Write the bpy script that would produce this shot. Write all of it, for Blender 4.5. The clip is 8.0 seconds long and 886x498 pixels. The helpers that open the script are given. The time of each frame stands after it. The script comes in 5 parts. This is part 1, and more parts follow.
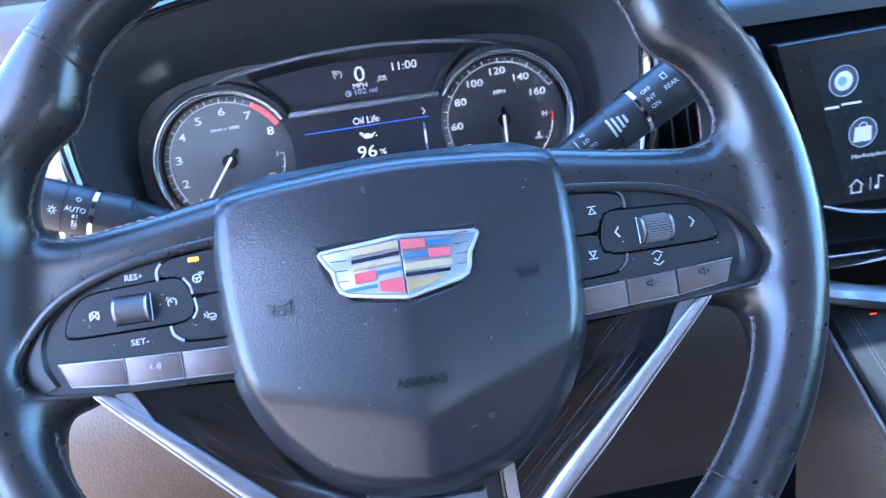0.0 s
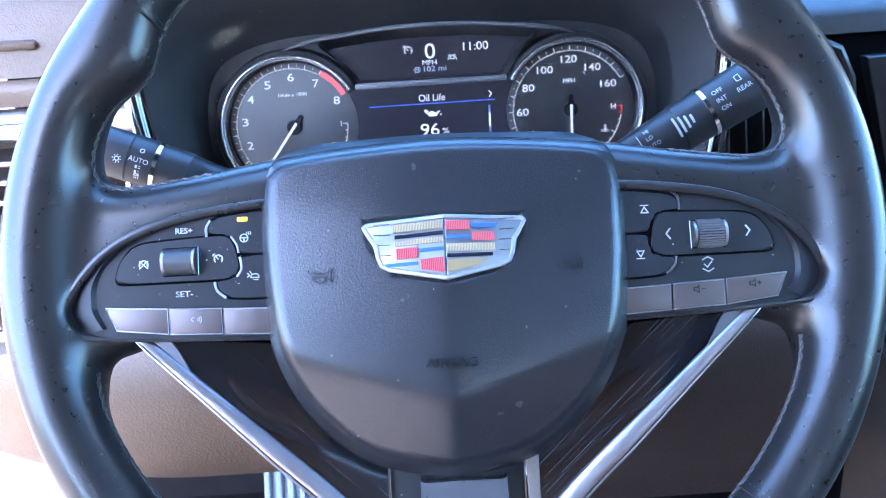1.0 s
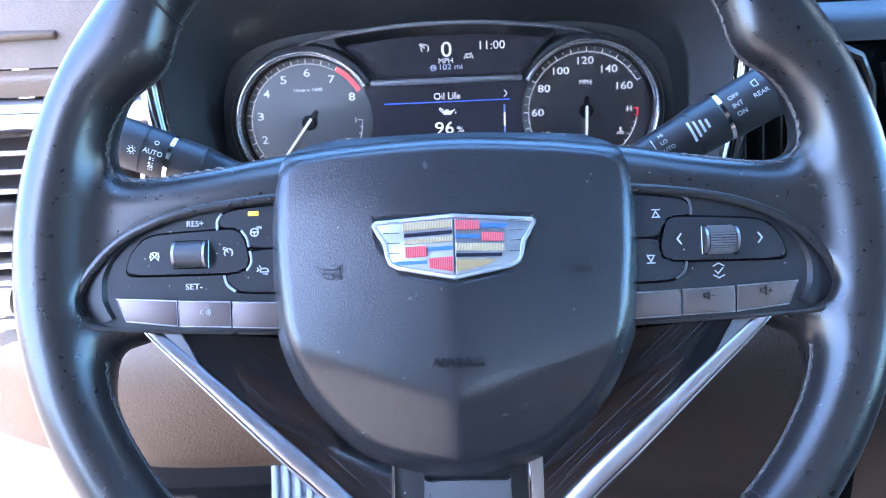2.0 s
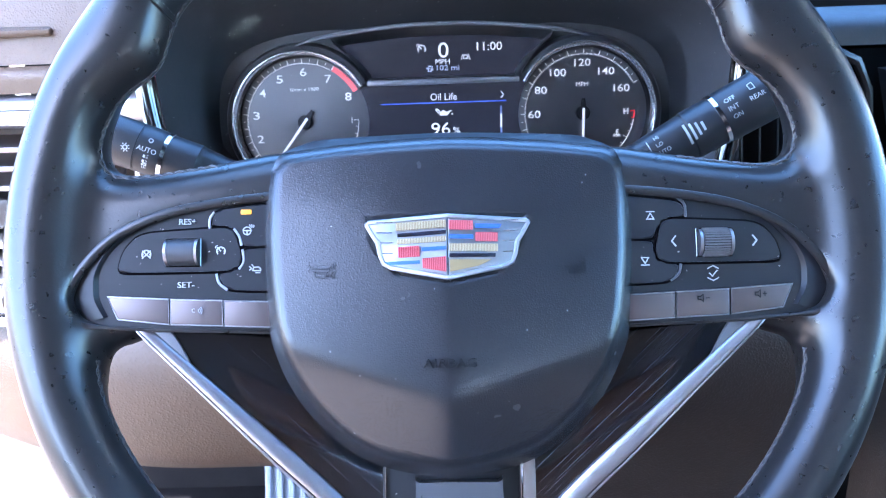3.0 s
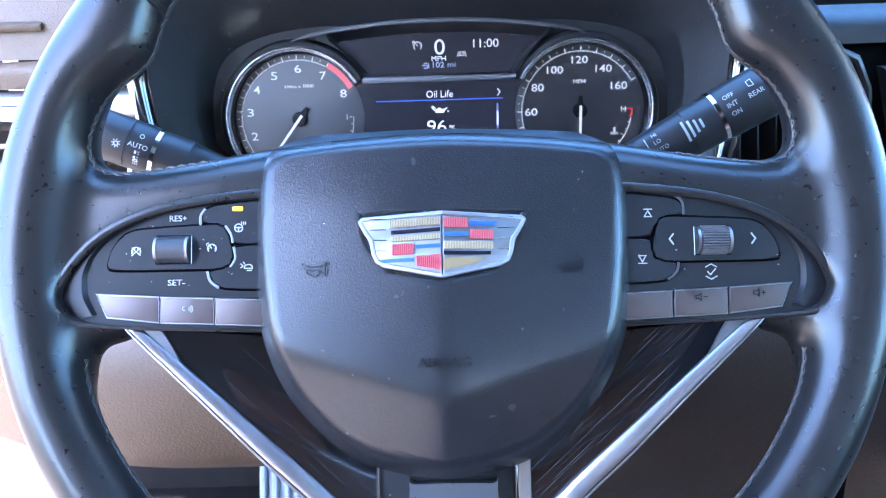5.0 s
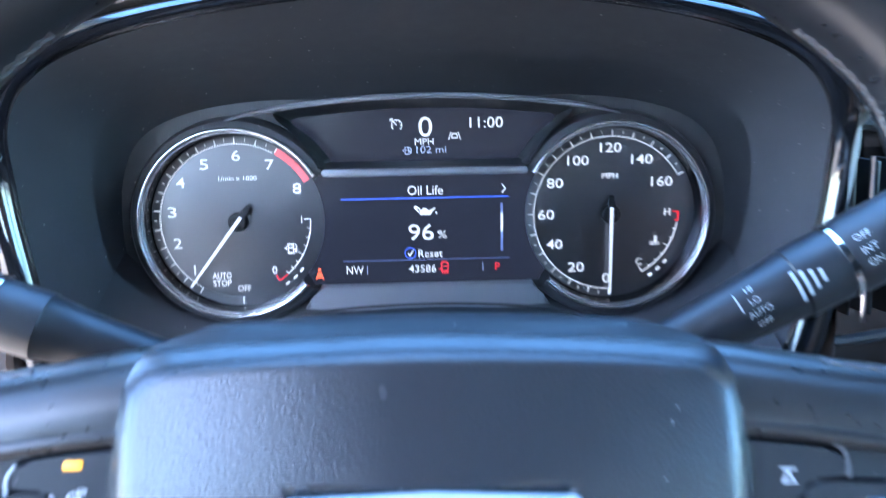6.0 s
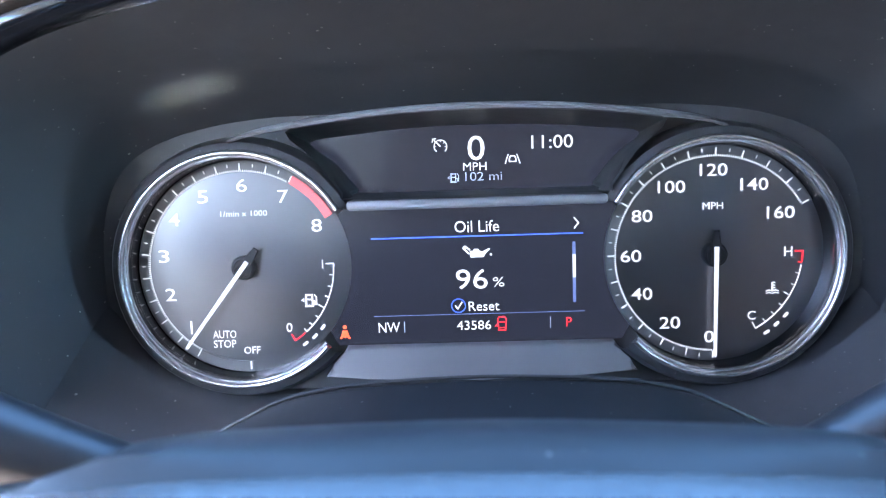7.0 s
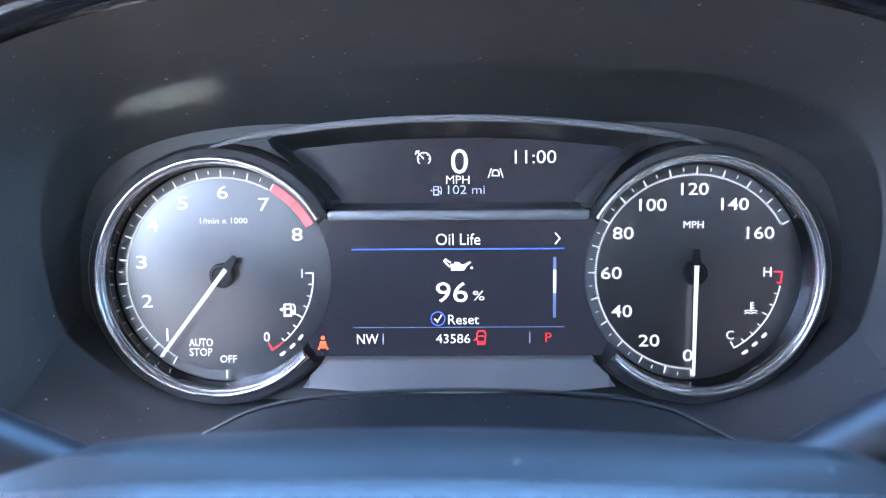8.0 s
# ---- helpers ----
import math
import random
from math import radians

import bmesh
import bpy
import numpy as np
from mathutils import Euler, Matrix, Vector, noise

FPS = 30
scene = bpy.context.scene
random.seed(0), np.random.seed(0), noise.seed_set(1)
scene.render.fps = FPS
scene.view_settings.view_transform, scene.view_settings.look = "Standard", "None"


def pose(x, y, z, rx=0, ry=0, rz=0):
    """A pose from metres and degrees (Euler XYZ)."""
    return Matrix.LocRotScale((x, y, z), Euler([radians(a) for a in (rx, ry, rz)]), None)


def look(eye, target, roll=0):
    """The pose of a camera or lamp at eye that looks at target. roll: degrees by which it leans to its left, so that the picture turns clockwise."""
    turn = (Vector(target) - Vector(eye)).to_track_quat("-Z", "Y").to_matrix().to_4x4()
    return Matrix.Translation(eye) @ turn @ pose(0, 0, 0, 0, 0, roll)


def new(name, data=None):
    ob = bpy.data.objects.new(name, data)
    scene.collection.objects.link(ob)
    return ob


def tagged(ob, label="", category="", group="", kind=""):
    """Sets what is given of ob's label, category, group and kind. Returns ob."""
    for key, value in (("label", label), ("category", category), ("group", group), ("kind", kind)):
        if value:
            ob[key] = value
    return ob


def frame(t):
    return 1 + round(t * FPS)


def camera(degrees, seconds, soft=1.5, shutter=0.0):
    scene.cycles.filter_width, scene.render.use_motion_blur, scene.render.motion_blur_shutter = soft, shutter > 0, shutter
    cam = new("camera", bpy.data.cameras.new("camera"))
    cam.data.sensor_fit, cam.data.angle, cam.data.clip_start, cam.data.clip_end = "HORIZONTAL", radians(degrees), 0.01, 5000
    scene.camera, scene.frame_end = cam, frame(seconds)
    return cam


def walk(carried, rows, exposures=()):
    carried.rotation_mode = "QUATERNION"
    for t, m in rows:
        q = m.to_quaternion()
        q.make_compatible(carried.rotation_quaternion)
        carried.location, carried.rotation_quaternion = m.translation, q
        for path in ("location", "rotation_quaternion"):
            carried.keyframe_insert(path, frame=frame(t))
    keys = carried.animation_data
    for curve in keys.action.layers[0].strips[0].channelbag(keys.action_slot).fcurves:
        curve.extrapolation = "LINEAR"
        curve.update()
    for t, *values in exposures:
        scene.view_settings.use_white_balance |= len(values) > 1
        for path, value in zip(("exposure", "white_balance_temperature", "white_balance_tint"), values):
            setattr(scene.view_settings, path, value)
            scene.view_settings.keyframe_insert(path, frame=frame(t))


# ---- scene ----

cam = camera(59.0, 8.0, 1.0, 0.35)
cam.data.dof.use_dof, cam.data.dof.focus_distance, cam.data.dof.aperture_fstop = True, 0.38, 20.0
# seconds, place, turn
ROWS = [
    (0.0, -0.0114, -0.3164, 1.1756, 70.33, 7.25, -8.01),
    (0.5, -0.0074, -0.3192, 1.1730, 69.70, 4.81, -3.57),
    (1.0, -0.0031, -0.3158, 1.1740, 69.67, 3.46, -1.69),
    (1.5, -0.0018, -0.3157, 1.1746, 69.50, 2.90, -0.60),
    (3.0, 0.0008, -0.3143, 1.1730, 69.75, 1.93, -0.19),
    (3.5, 0.0013, -0.3140, 1.1720, 69.73, 1.91, -0.01),
    (4.0, 0.0021, -0.3132, 1.1725, 69.64, 1.87, -0.05),
    (5.3, 0.0019, -0.3063, 1.1700, 69.86, 1.63, -0.66),
    (5.5, 0.0034, -0.2796, 1.1728, 70.20, 1.14, -1.32),
    (5.6, 0.0048, -0.2573, 1.1753, 70.52, 1.01, -1.46),
    (5.7, 0.0057, -0.2302, 1.1768, 70.78, 0.89, -1.56),
    (5.8, 0.0053, -0.2028, 1.1794, 70.95, 0.95, -1.65),
    (5.9, 0.0025, -0.1768, 1.1811, 71.25, 0.69, -1.71),
    (6.0, 0.0000, -0.1555, 1.1805, 72.02, 0.91, -1.56),
    (6.1, -0.0003, -0.1394, 1.1815, 72.60, 1.16, -0.89),
    (6.2, -0.0037, -0.1285, 1.1750, 73.95, 1.27, -0.52),
    (6.5, -0.0080, -0.0970, 1.1727, 75.18, 1.58, 0.36),
    (7.0, -0.0037, -0.0700, 1.1565, 75.28, 2.10, 1.40),
    (7.5, -0.0050, -0.0667, 1.1550, 75.40, 1.12, 0.80),
    (8.0, -0.0018, -0.0693, 1.1541, 76.54, 0.48, 0.71),
]
walk(cam, [(r[0], pose(*r[1:])) for r in ROWS], [(0.0, 4.15, 5050, 16), (1.0, 4.12, 5200, 17), (3.5, 4.1, 5350, 17), (5.3, 4.1, 5250, 16), (6.0, 4.35, 5250, 10), (6.5, 4.5, 5750, 12), (8.0, 4.6, 5800, 13)])

# ---- light ----
SUN_EL, SUN_AZ = 48.0, 196.0  # degrees: height, and bearing clockwise from ahead
world = bpy.data.worlds.new("daylight")
scene.world = world
world.use_nodes = True
sky = world.node_tree.nodes.new("ShaderNodeTexSky")
sky.sky_type, sky.sun_disc = "NISHITA", False
sky.sun_elevation, sky.sun_rotation = radians(SUN_EL), radians(SUN_AZ)
back = world.node_tree.nodes["Background"]
world.node_tree.links.new(sky.outputs[0], back.inputs[0])
back.inputs[1].default_value = 0.205
sun = new("sun", bpy.data.lights.new("sun", "SUN"))
sun.data.energy, sun.data.angle, sun.data.color = 2.2, radians(0.5), (1.0, 0.95, 0.88)
_az, _el = radians(SUN_AZ), radians(SUN_EL)
_d = Vector((math.sin(_az) * math.cos(_el), math.cos(_az) * math.cos(_el), math.sin(_el)))
sun.matrix_world = look(_d * 20, (0, 0, 0))


# ---- materials ----
def material(name, base, rough=0.5, metal=0.0, grain=0.0, grain_size=0.001, cell=False, vary=0.15, vary_size=0.03,
             dark=None, coat=0.0, dust=0.0, spec=0.5, rough_vary=0.08, emit=None, power=0.0):
    """A surface: base colour with broad variation, relief of cells or grains, and uneven roughness."""
    m = bpy.data.materials.new(name)
    m.use_nodes = True
    n, l = m.node_tree.nodes, m.node_tree.links
    b = n["Principled BSDF"]
    b.inputs["Metallic"].default_value = metal
    b.inputs["Specular IOR Level"].default_value = spec
    b.inputs["Coat Weight"].default_value = coat
    b.inputs["Coat Roughness"].default_value = 0.06
    co = n.new("ShaderNodeTexCoord").outputs["Object"]
    big = n.new("ShaderNodeTexNoise")
    big.inputs["Scale"].default_value, big.inputs["Detail"].default_value = 1.0 / vary_size, 5.0
    l.new(co, big.inputs["Vector"])
    ramp = n.new("ShaderNodeMix")
    ramp.data_type = "RGBA"
    d = dark or tuple(c * (1 - vary) for c in base)
    hi = tuple(min(1, c * (1 + vary)) for c in base)
    ramp.inputs[6].default_value, ramp.inputs[7].default_value = (*d, 1), (*hi, 1)
    l.new(big.outputs[0], ramp.inputs[0])
    colour = ramp.outputs[2]
    if dust:
        sp = n.new("ShaderNodeTexNoise")
        sp.inputs["Scale"].default_value, sp.inputs["Detail"].default_value = 420.0, 3.0
        l.new(co, sp.inputs["Vector"])
        th = n.new("ShaderNodeMapRange")
        th.inputs[1].default_value, th.inputs[2].default_value = 0.72 - dust * 0.05, 0.78
        l.new(sp.outputs[0], th.inputs[0])
        mx = n.new("ShaderNodeMix")
        mx.data_type = "RGBA"
        l.new(th.outputs[0], mx.inputs[0])
        l.new(colour, mx.inputs[6])
        mx.inputs[7].default_value = (0.35, 0.33, 0.30, 1)
        colour = mx.outputs[2]
    l.new(colour, b.inputs["Base Color"])
    rr = n.new("ShaderNodeMapRange")
    rr.inputs[3].default_value, rr.inputs[4].default_value = max(0.02, rough - rough_vary), min(1, rough + rough_vary)
    mid = n.new("ShaderNodeTexNoise")
    mid.inputs["Scale"].default_value, mid.inputs["Detail"].default_value = 4.0 / vary_size, 4.0
    l.new(co, mid.inputs["Vector"])
    l.new(mid.outputs[0], rr.inputs[0])
    l.new(rr.outputs[0], b.inputs["Roughness"])
    if grain:
        bump = n.new("ShaderNodeBump")
        bump.inputs["Strength"].default_value, bump.inputs["Distance"].default_value = min(1.0, grain), grain_size * 0.35
        if cell:
            tx = n.new("ShaderNodeTexVoronoi")
            tx.feature = "SMOOTH_F1"
            tx.inputs["Scale"].default_value = 1.0 / grain_size
            tx.inputs["Smoothness"].default_value = 0.05
            warp = n.new("ShaderNodeTexNoise")
            warp.inputs["Scale"].default_value = 0.8 / grain_size
            l.new(co, warp.inputs["Vector"])
            mixv = n.new("ShaderNodeMix")
            mixv.data_type = "VECTOR"
            mixv.inputs[0].default_value = grain_size * 0.5
            l.new(co, mixv.inputs[4])
            l.new(warp.outputs[1], mixv.inputs[5])
            l.new(mixv.outputs[1], tx.inputs["Vector"])
            bump.invert = True
            flat_pits = n.new("ShaderNodeMath")
            flat_pits.operation = "MINIMUM"
            flat_pits.inputs[1].default_value = 0.58
            l.new(tx.outputs[0], flat_pits.inputs[0])
            l.new(flat_pits.outputs[0], bump.inputs["Height"])
        else:
            tx = n.new("ShaderNodeTexNoise")
            tx.inputs["Scale"].default_value, tx.inputs["Detail"].default_value = 1.0 / grain_size, 6.0
            l.new(co, tx.inputs["Vector"])
            l.new(tx.outputs[0], bump.inputs["Height"])
        l.new(bump.outputs[0], b.inputs["Normal"])
    if emit:
        b.inputs["Emission Color"].default_value = (*emit, 1)
        b.inputs["Emission Strength"].default_value = power
    return m


def streaked(name, base, light, stretch, rough, coat=0.6, amount=0.5, angle=0.0, scale=700.0, metal=0.0):
    """Wood veneer or brushed metal: streaks along one direction."""
    m = material(name, base, rough, metal, coat=coat)
    n, l = m.node_tree.nodes, m.node_tree.links
    b = n["Principled BSDF"]
    co = n.new("ShaderNodeTexCoord").outputs["Object"]
    mp = n.new("ShaderNodeMapping")
    mp.vector_type = "TEXTURE"
    mp.inputs["Rotation"].default_value = (0, 0, radians(angle))
    mp.inputs["Scale"].default_value = (stretch, 1, stretch)
    l.new(co, mp.inputs["Vector"])
    tx = n.new("ShaderNodeTexNoise")
    tx.inputs["Scale"].default_value, tx.inputs["Detail"].default_value = scale, 4.0
    l.new(mp.outputs[0], tx.inputs["Vector"])
    rg = n.new("ShaderNodeMapRange")
    rg.inputs[1].default_value, rg.inputs[2].default_value = 0.54, 0.74
    rg.inputs[4].default_value = amount
    l.new(tx.outputs[0], rg.inputs[0])
    mx = n.new("ShaderNodeMix")
    mx.data_type = "RGBA"
    mx.inputs[6].default_value, mx.inputs[7].default_value = (*base, 1), (*light, 1)
    l.new(rg.outputs[0], mx.inputs[0])
    l.new(mx.outputs[2], b.inputs["Base Color"])
    return m


def clear(name, tint=(1, 1, 1), ior=1.35, rough=0.0):
    """A thin clear pane: see-through, with a mirror's gloss that grows at low angles."""
    m = bpy.data.materials.new(name)
    m.use_nodes = True
    n, l = m.node_tree.nodes, m.node_tree.links
    n.remove(n["Principled BSDF"])
    fr = n.new("ShaderNodeFresnel")
    fr.inputs[0].default_value = ior
    t = n.new("ShaderNodeBsdfTransparent")
    t.inputs[0].default_value = (*tint, 1)
    g = n.new("ShaderNodeBsdfGlossy")
    g.inputs["Roughness"].default_value = rough
    mix = n.new("ShaderNodeMixShader")
    l.new(fr.outputs[0], mix.inputs[0])
    l.new(t.outputs[0], mix.inputs[1])
    l.new(g.outputs[0], mix.inputs[2])
    l.new(mix.outputs[0], n["Material Output"].inputs[0])
    return m


def glow(name, colour, power):
    m = bpy.data.materials.new(name)
    m.use_nodes = True
    b = m.node_tree.nodes["Principled BSDF"]
    b.inputs["Base Color"].default_value = (*[c * 0.5 for c in colour], 1)
    b.inputs["Emission Color"].default_value = (*colour, 1)
    b.inputs["Emission Strength"].default_value = power
    return m


RIM_LEATHER = material("rim_leather", (0.014, 0.013, 0.013), 0.28, grain=0.15, grain_size=0.0011, vary=0.15, vary_size=0.016, rough_vary=0.02, spec=0.5)
PAD_LEATHER = material("pad_leather", (0.016, 0.016, 0.018), 0.26, grain=0.33, grain_size=0.00085, cell=True, vary=0.15, vary_size=0.05, rough_vary=0.03, spec=0.5)
DASH_LEATHER = material("dash_leather", (0.100, 0.064, 0.040), 0.55, grain=0.5, grain_size=0.0016, cell=True, vary=0.2)
KNEE_LEATHER = material("knee_leather", (0.062, 0.037, 0.021), 0.55, grain=0.5, grain_size=0.0021, cell=True, vary=0.22)
CONSOLE_LEATHER = material("console_leather", (0.030, 0.021, 0.016), 0.45, grain=0.6, grain_size=0.0018, cell=True, vary=0.22)
CONSOLE_TOP = material("console_top", (0.012, 0.012, 0.013), 0.62, grain=0.5, grain_size=0.0015, cell=True, vary=0.2, spec=0.22)
HOOD_LEATHER = material("hood_leather", (0.085, 0.066, 0.054), 0.5, grain=0.5, grain_size=0.0015, cell=True, vary=0.2)
DARK_LEATHER = material("dark_leather", (0.022, 0.022, 0.024), 0.50, grain=0.25, grain_size=0.0015, cell=True, vary=0.2, spec=0.35)
THREAD = material("thread", (0.055, 0.050, 0.050), 0.5, grain=0.5, grain_size=0.0004)
PALE_THREAD = material("pale_thread", (0.55, 0.50, 0.44), 0.7, grain=0.5, grain_size=0.0004)
SWITCH = material("switch_plastic", (0.012, 0.0125, 0.015), 0.45, grain=0.25, grain_size=0.0004, vary=0.15, dust=0.03, spec=0.24)
SWITCH_LIP = material("switch_lip", (0.07, 0.07, 0.075), 0.30, grain=0.15, grain_size=0.0004)
STALK_BLACK = material("stalk_plastic", (0.014, 0.014, 0.016), 0.4, grain=0.35, grain_size=0.0004, vary=0.2)
HOUSING = material("housing_plastic", (0.040, 0.040, 0.044), 0.44, grain=0.25, grain_size=0.0005, vary=0.1, dust=0.1)
SHROUD = material("shroud_plastic", (0.010, 0.0105, 0.012), 0.36, grain=0.12, grain_size=0.0006, dust=0.03, spec=0.35)
LEDGE = material("ledge_plastic", (0.17, 0.17, 0.185), 0.42, grain=0.2, grain_size=0.0005)
PIANO = material("piano_black", (0.006, 0.006, 0.007), 0.08, coat=1.0, vary=0.1, rough_vary=0.03)
SATIN = material("satin_silver", (0.36, 0.35, 0.365), 0.34, metal=1.0, grain=0.1, grain_size=0.0003, vary=0.08)
CHROME = material("chrome", (0.80, 0.80, 0.82), 0.12, metal=1.0, vary=0.04, rough_vary=0.04)
RING_CHROME = material("ring_chrome", (0.90, 0.91, 0.94), 0.22, metal=1.0, vary=0.05, rough_vary=0.04)
VENEER = streaked("black_veneer", (0.003, 0.003, 0.0035), (0.13, 0.145, 0.18), 90.0, 0.05, coat=1.0, amount=0.20, angle=-43.0, scale=1700.0)
VENEER_R = streaked("black_veneer_mirrored", (0.003, 0.003, 0.0035), (0.13, 0.145, 0.18), 90.0, 0.05, coat=1.0, amount=0.36, angle=43.0, scale=1700.0)
DIAL = material("dial_face", (0.14, 0.14, 0.15), 0.30, metal=0.95, vary=0.02, vary_size=0.1, rough_vary=0.01)
WALL = material("gauge_wall_black", (0.16, 0.16, 0.17), 0.10, metal=1.0, vary=0.1, rough_vary=0.03)
HUB_SKIN = material("hub_skin", (0.013, 0.014, 0.016), 0.46, grain=0.10, grain_size=0.0011, cell=True, vary=0.2, dust=0.06, spec=0.24)
TRACK = material("tick_track", (0.085, 0.087, 0.092), 0.33, grain=0.2, grain_size=0.0003)
SCREEN = material("screen_glass", (0.006, 0.006, 0.009), 0.22, vary=0.1, rough_vary=0.03, emit=(0.35, 0.38, 0.55), power=0.004)
WHITE_PRINT = material("white_print", (0.40, 0.40, 0.40), 0.5, vary=0.05)
GREY_PRINT = material("grey_print", (0.30, 0.30, 0.32), 0.5, vary=0.05)
GLOW_WHITE = glow("lit_white", (1.0, 0.97, 0.93), 0.046)
GLOW_TICK = glow("lit_tick", (1.0, 0.97, 0.93), 0.040)
GLOW_NEEDLE = glow("lit_needle", (0.97, 0.97, 1.0), 0.042)
GLOW_DIM = glow("lit_dim", (0.55, 0.60, 0.75), 0.03)
GLOW_BLUE = glow("lit_blue", (0.08, 0.16, 0.85), 0.066)
GLOW_SLATE = glow("lit_slate", (0.16, 0.20, 0.42), 0.042)
GLOW_ICON = glow("lit_icon", (0.80, 0.82, 0.85), 0.030)
GLOW_NAVY = glow("lit_navy", (0.05, 0.08, 0.16), 0.020)
GLOW_SKY = glow("lit_sky", (0.20, 0.45, 0.80), 0.030)
SCREEN_RIM = material("screen_rim", (0.006, 0.007, 0.008), 0.30, vary=0.1)
GLOW_RED = glow("lit_red", (1.0, 0.03, 0.04), 0.066)
GLOW_ROSE = glow("lit_rose", (0.80, 0.13, 0.14), 0.050)
GLOW_AMBER = glow("lit_amber", (1.0, 0.45, 0.02), 0.133)
GLOW_ORANGE = glow("lit_orange", (1.0, 0.12, 0.035), 0.075)
RED_ENAMEL = material("red_enamel", (0.42, 0.018, 0.03), 0.35, coat=0.1, vary=0.12)
BLUE_ENAMEL = material("blue_enamel", (0.035, 0.10, 0.42), 0.35, coat=0.1, vary=0.1)
GOLD_ENAMEL = material("gold_enamel", (0.26, 0.175, 0.075), 0.45, coat=0.05, vary=0.1)
GOLD_RIB = material("gold_rib", (0.50, 0.40, 0.24), 0.45, vary=0.05)
RED_RIB = material("red_rib", (0.62, 0.13, 0.15), 0.4, vary=0.05)
BLACK_ENAMEL = material("black_enamel", (0.01, 0.01, 0.02), 0.2, coat=0.6)
EMBLEM_STEEL = material("emblem_steel", (0.26, 0.265, 0.28), 0.44, metal=1.0, vary=0.06)
CREST_EDGE = material("crest_edge", (0.60, 0.60, 0.63), 0.42, metal=1.0, vary=0.05)
CARPET = material("carpet", (0.011, 0.010, 0.010), 0.9, spec=0.03, grain=0.9, grain_size=0.002, vary=0.4)
HEADLINER = material("headliner", (0.17, 0.165, 0.165), 0.9, grain=0.4, grain_size=0.001)
SEAT = material("seat_leather", (0.20, 0.115, 0.072), 0.5, grain=0.4, grain_size=0.002, cell=True)
PAINT = material("body_paint", (0.10, 0.10, 0.11), 0.25, coat=0.8)
CONCRETE = material("concrete", (0.33, 0.245, 0.17), 0.85, grain=0.6, grain_size=0.01, vary=0.25, vary_size=0.6)
PEDAL = material("pedal_rubber", (0.20, 0.23, 0.28), 0.5, grain=0.3, grain_size=0.001)
BUTTON_SILVER = material("button_silver", (0.132, 0.108, 0.103), 0.46, metal=1.0, grain=0.1, grain_size=0.0003, vary=0.1)
SILVER_PAINT = material("silver_paint", (0.27, 0.265, 0.265), 0.42, grain=0.1, grain_size=0.0004, vary=0.06)
DRUM = material("roller_plastic", (0.035, 0.036, 0.040), 0.38, grain=0.15, grain_size=0.0004)
FACET = material("pod_facet", (0.014, 0.014, 0.017), 0.38, spec=0.22, grain=0.1, grain_size=0.0004)
VENT_TAN = material("vent_tan", (0.13, 0.10, 0.08), 0.5, grain=0.3, grain_size=0.001)
MOULDED_GAP = material("gap_black", (0.002, 0.002, 0.003), 0.8, vary=0.1, spec=0.03)
# Dark for the shade of the cover's relief, and for print on silver buttons.
RELIEF_SHADE_PRINT = material("relief_shade_print", (0.006, 0.006, 0.007), 0.35, vary=0.1, spec=0.12)
ADDED_WALL = material("added_wall_brown", (0.17, 0.115, 0.08), 0.9, grain=0.5, grain_size=0.01, vary=0.15, vary_size=0.5)
DARK_GLASS = clear("privacy_glass", (0.12, 0.135, 0.14), 1.45)
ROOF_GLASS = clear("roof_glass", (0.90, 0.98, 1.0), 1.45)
WINDOW = clear("window_glass", (0.84, 0.97, 1.0), 1.45)
LENS = clear("gauge_lens", (0.97, 0.97, 0.97), 1.15, 0.08)


# ---- shaping ----
def link(name, bm, mat, parent=None, label="", smooth=True, m=None):
    """Link a bmesh as one mesh object, under a thing or part if one is given."""
    me = bpy.data.meshes.new(name)
    if m is not None:
        bm.transform(m)
    bmesh.ops.recalc_face_normals(bm, faces=bm.faces)
    if smooth:
        for fc in bm.faces:
            fc.smooth = True
        for e in bm.edges:
            if len(e.link_faces) == 2 and (e.calc_face_angle(0) > 0.6 or max(len(fc.verts) for fc in e.link_faces) > 10):
                e.smooth = False
    bm.to_mesh(me)
    bm.free()
    me.materials.append(mat)
    ob = new(name, me)
    if parent:
        ob.parent = parent
    if label:
        tagged(ob, label)
    return ob


def thing(name, m, label, category, group="", kind=""):
    ob = new(name)
    ob.empty_display_size = 0.02
    ob.matrix_world = m
    return tagged(ob, label, category, group, kind)


part = link


def mm(*pts):
    return [tuple(c * 0.001 for c in p) for p in pts]


def mirror(pts):
    """The points with x turned round, in the opposite order."""
    return [(-p[0], *p[1:]) for p in reversed(pts)]


def spline(pts, n=6, closed=True):
    """A smooth line through the points."""
    out, k = [], len(pts)
    for i in range(k if closed else k - 1):
        p = [Vector(pts[(i + j) % k] if closed else pts[min(max(i + j, 0), k - 1)]) for j in (-1, 0, 1, 2)]
        for s in range(n):
            t = s / n
            out.append(0.5 * (2 * p[1] + (p[2] - p[0]) * t + (2 * p[0] - 5 * p[1] + 4 * p[2] - p[3]) * t * t + (3 * p[1] - p[0] - 3 * p[2] + p[3]) * t ** 3))
    if not closed:
        out.append(Vector(pts[-1]))
    return [tuple(v) for v in out]


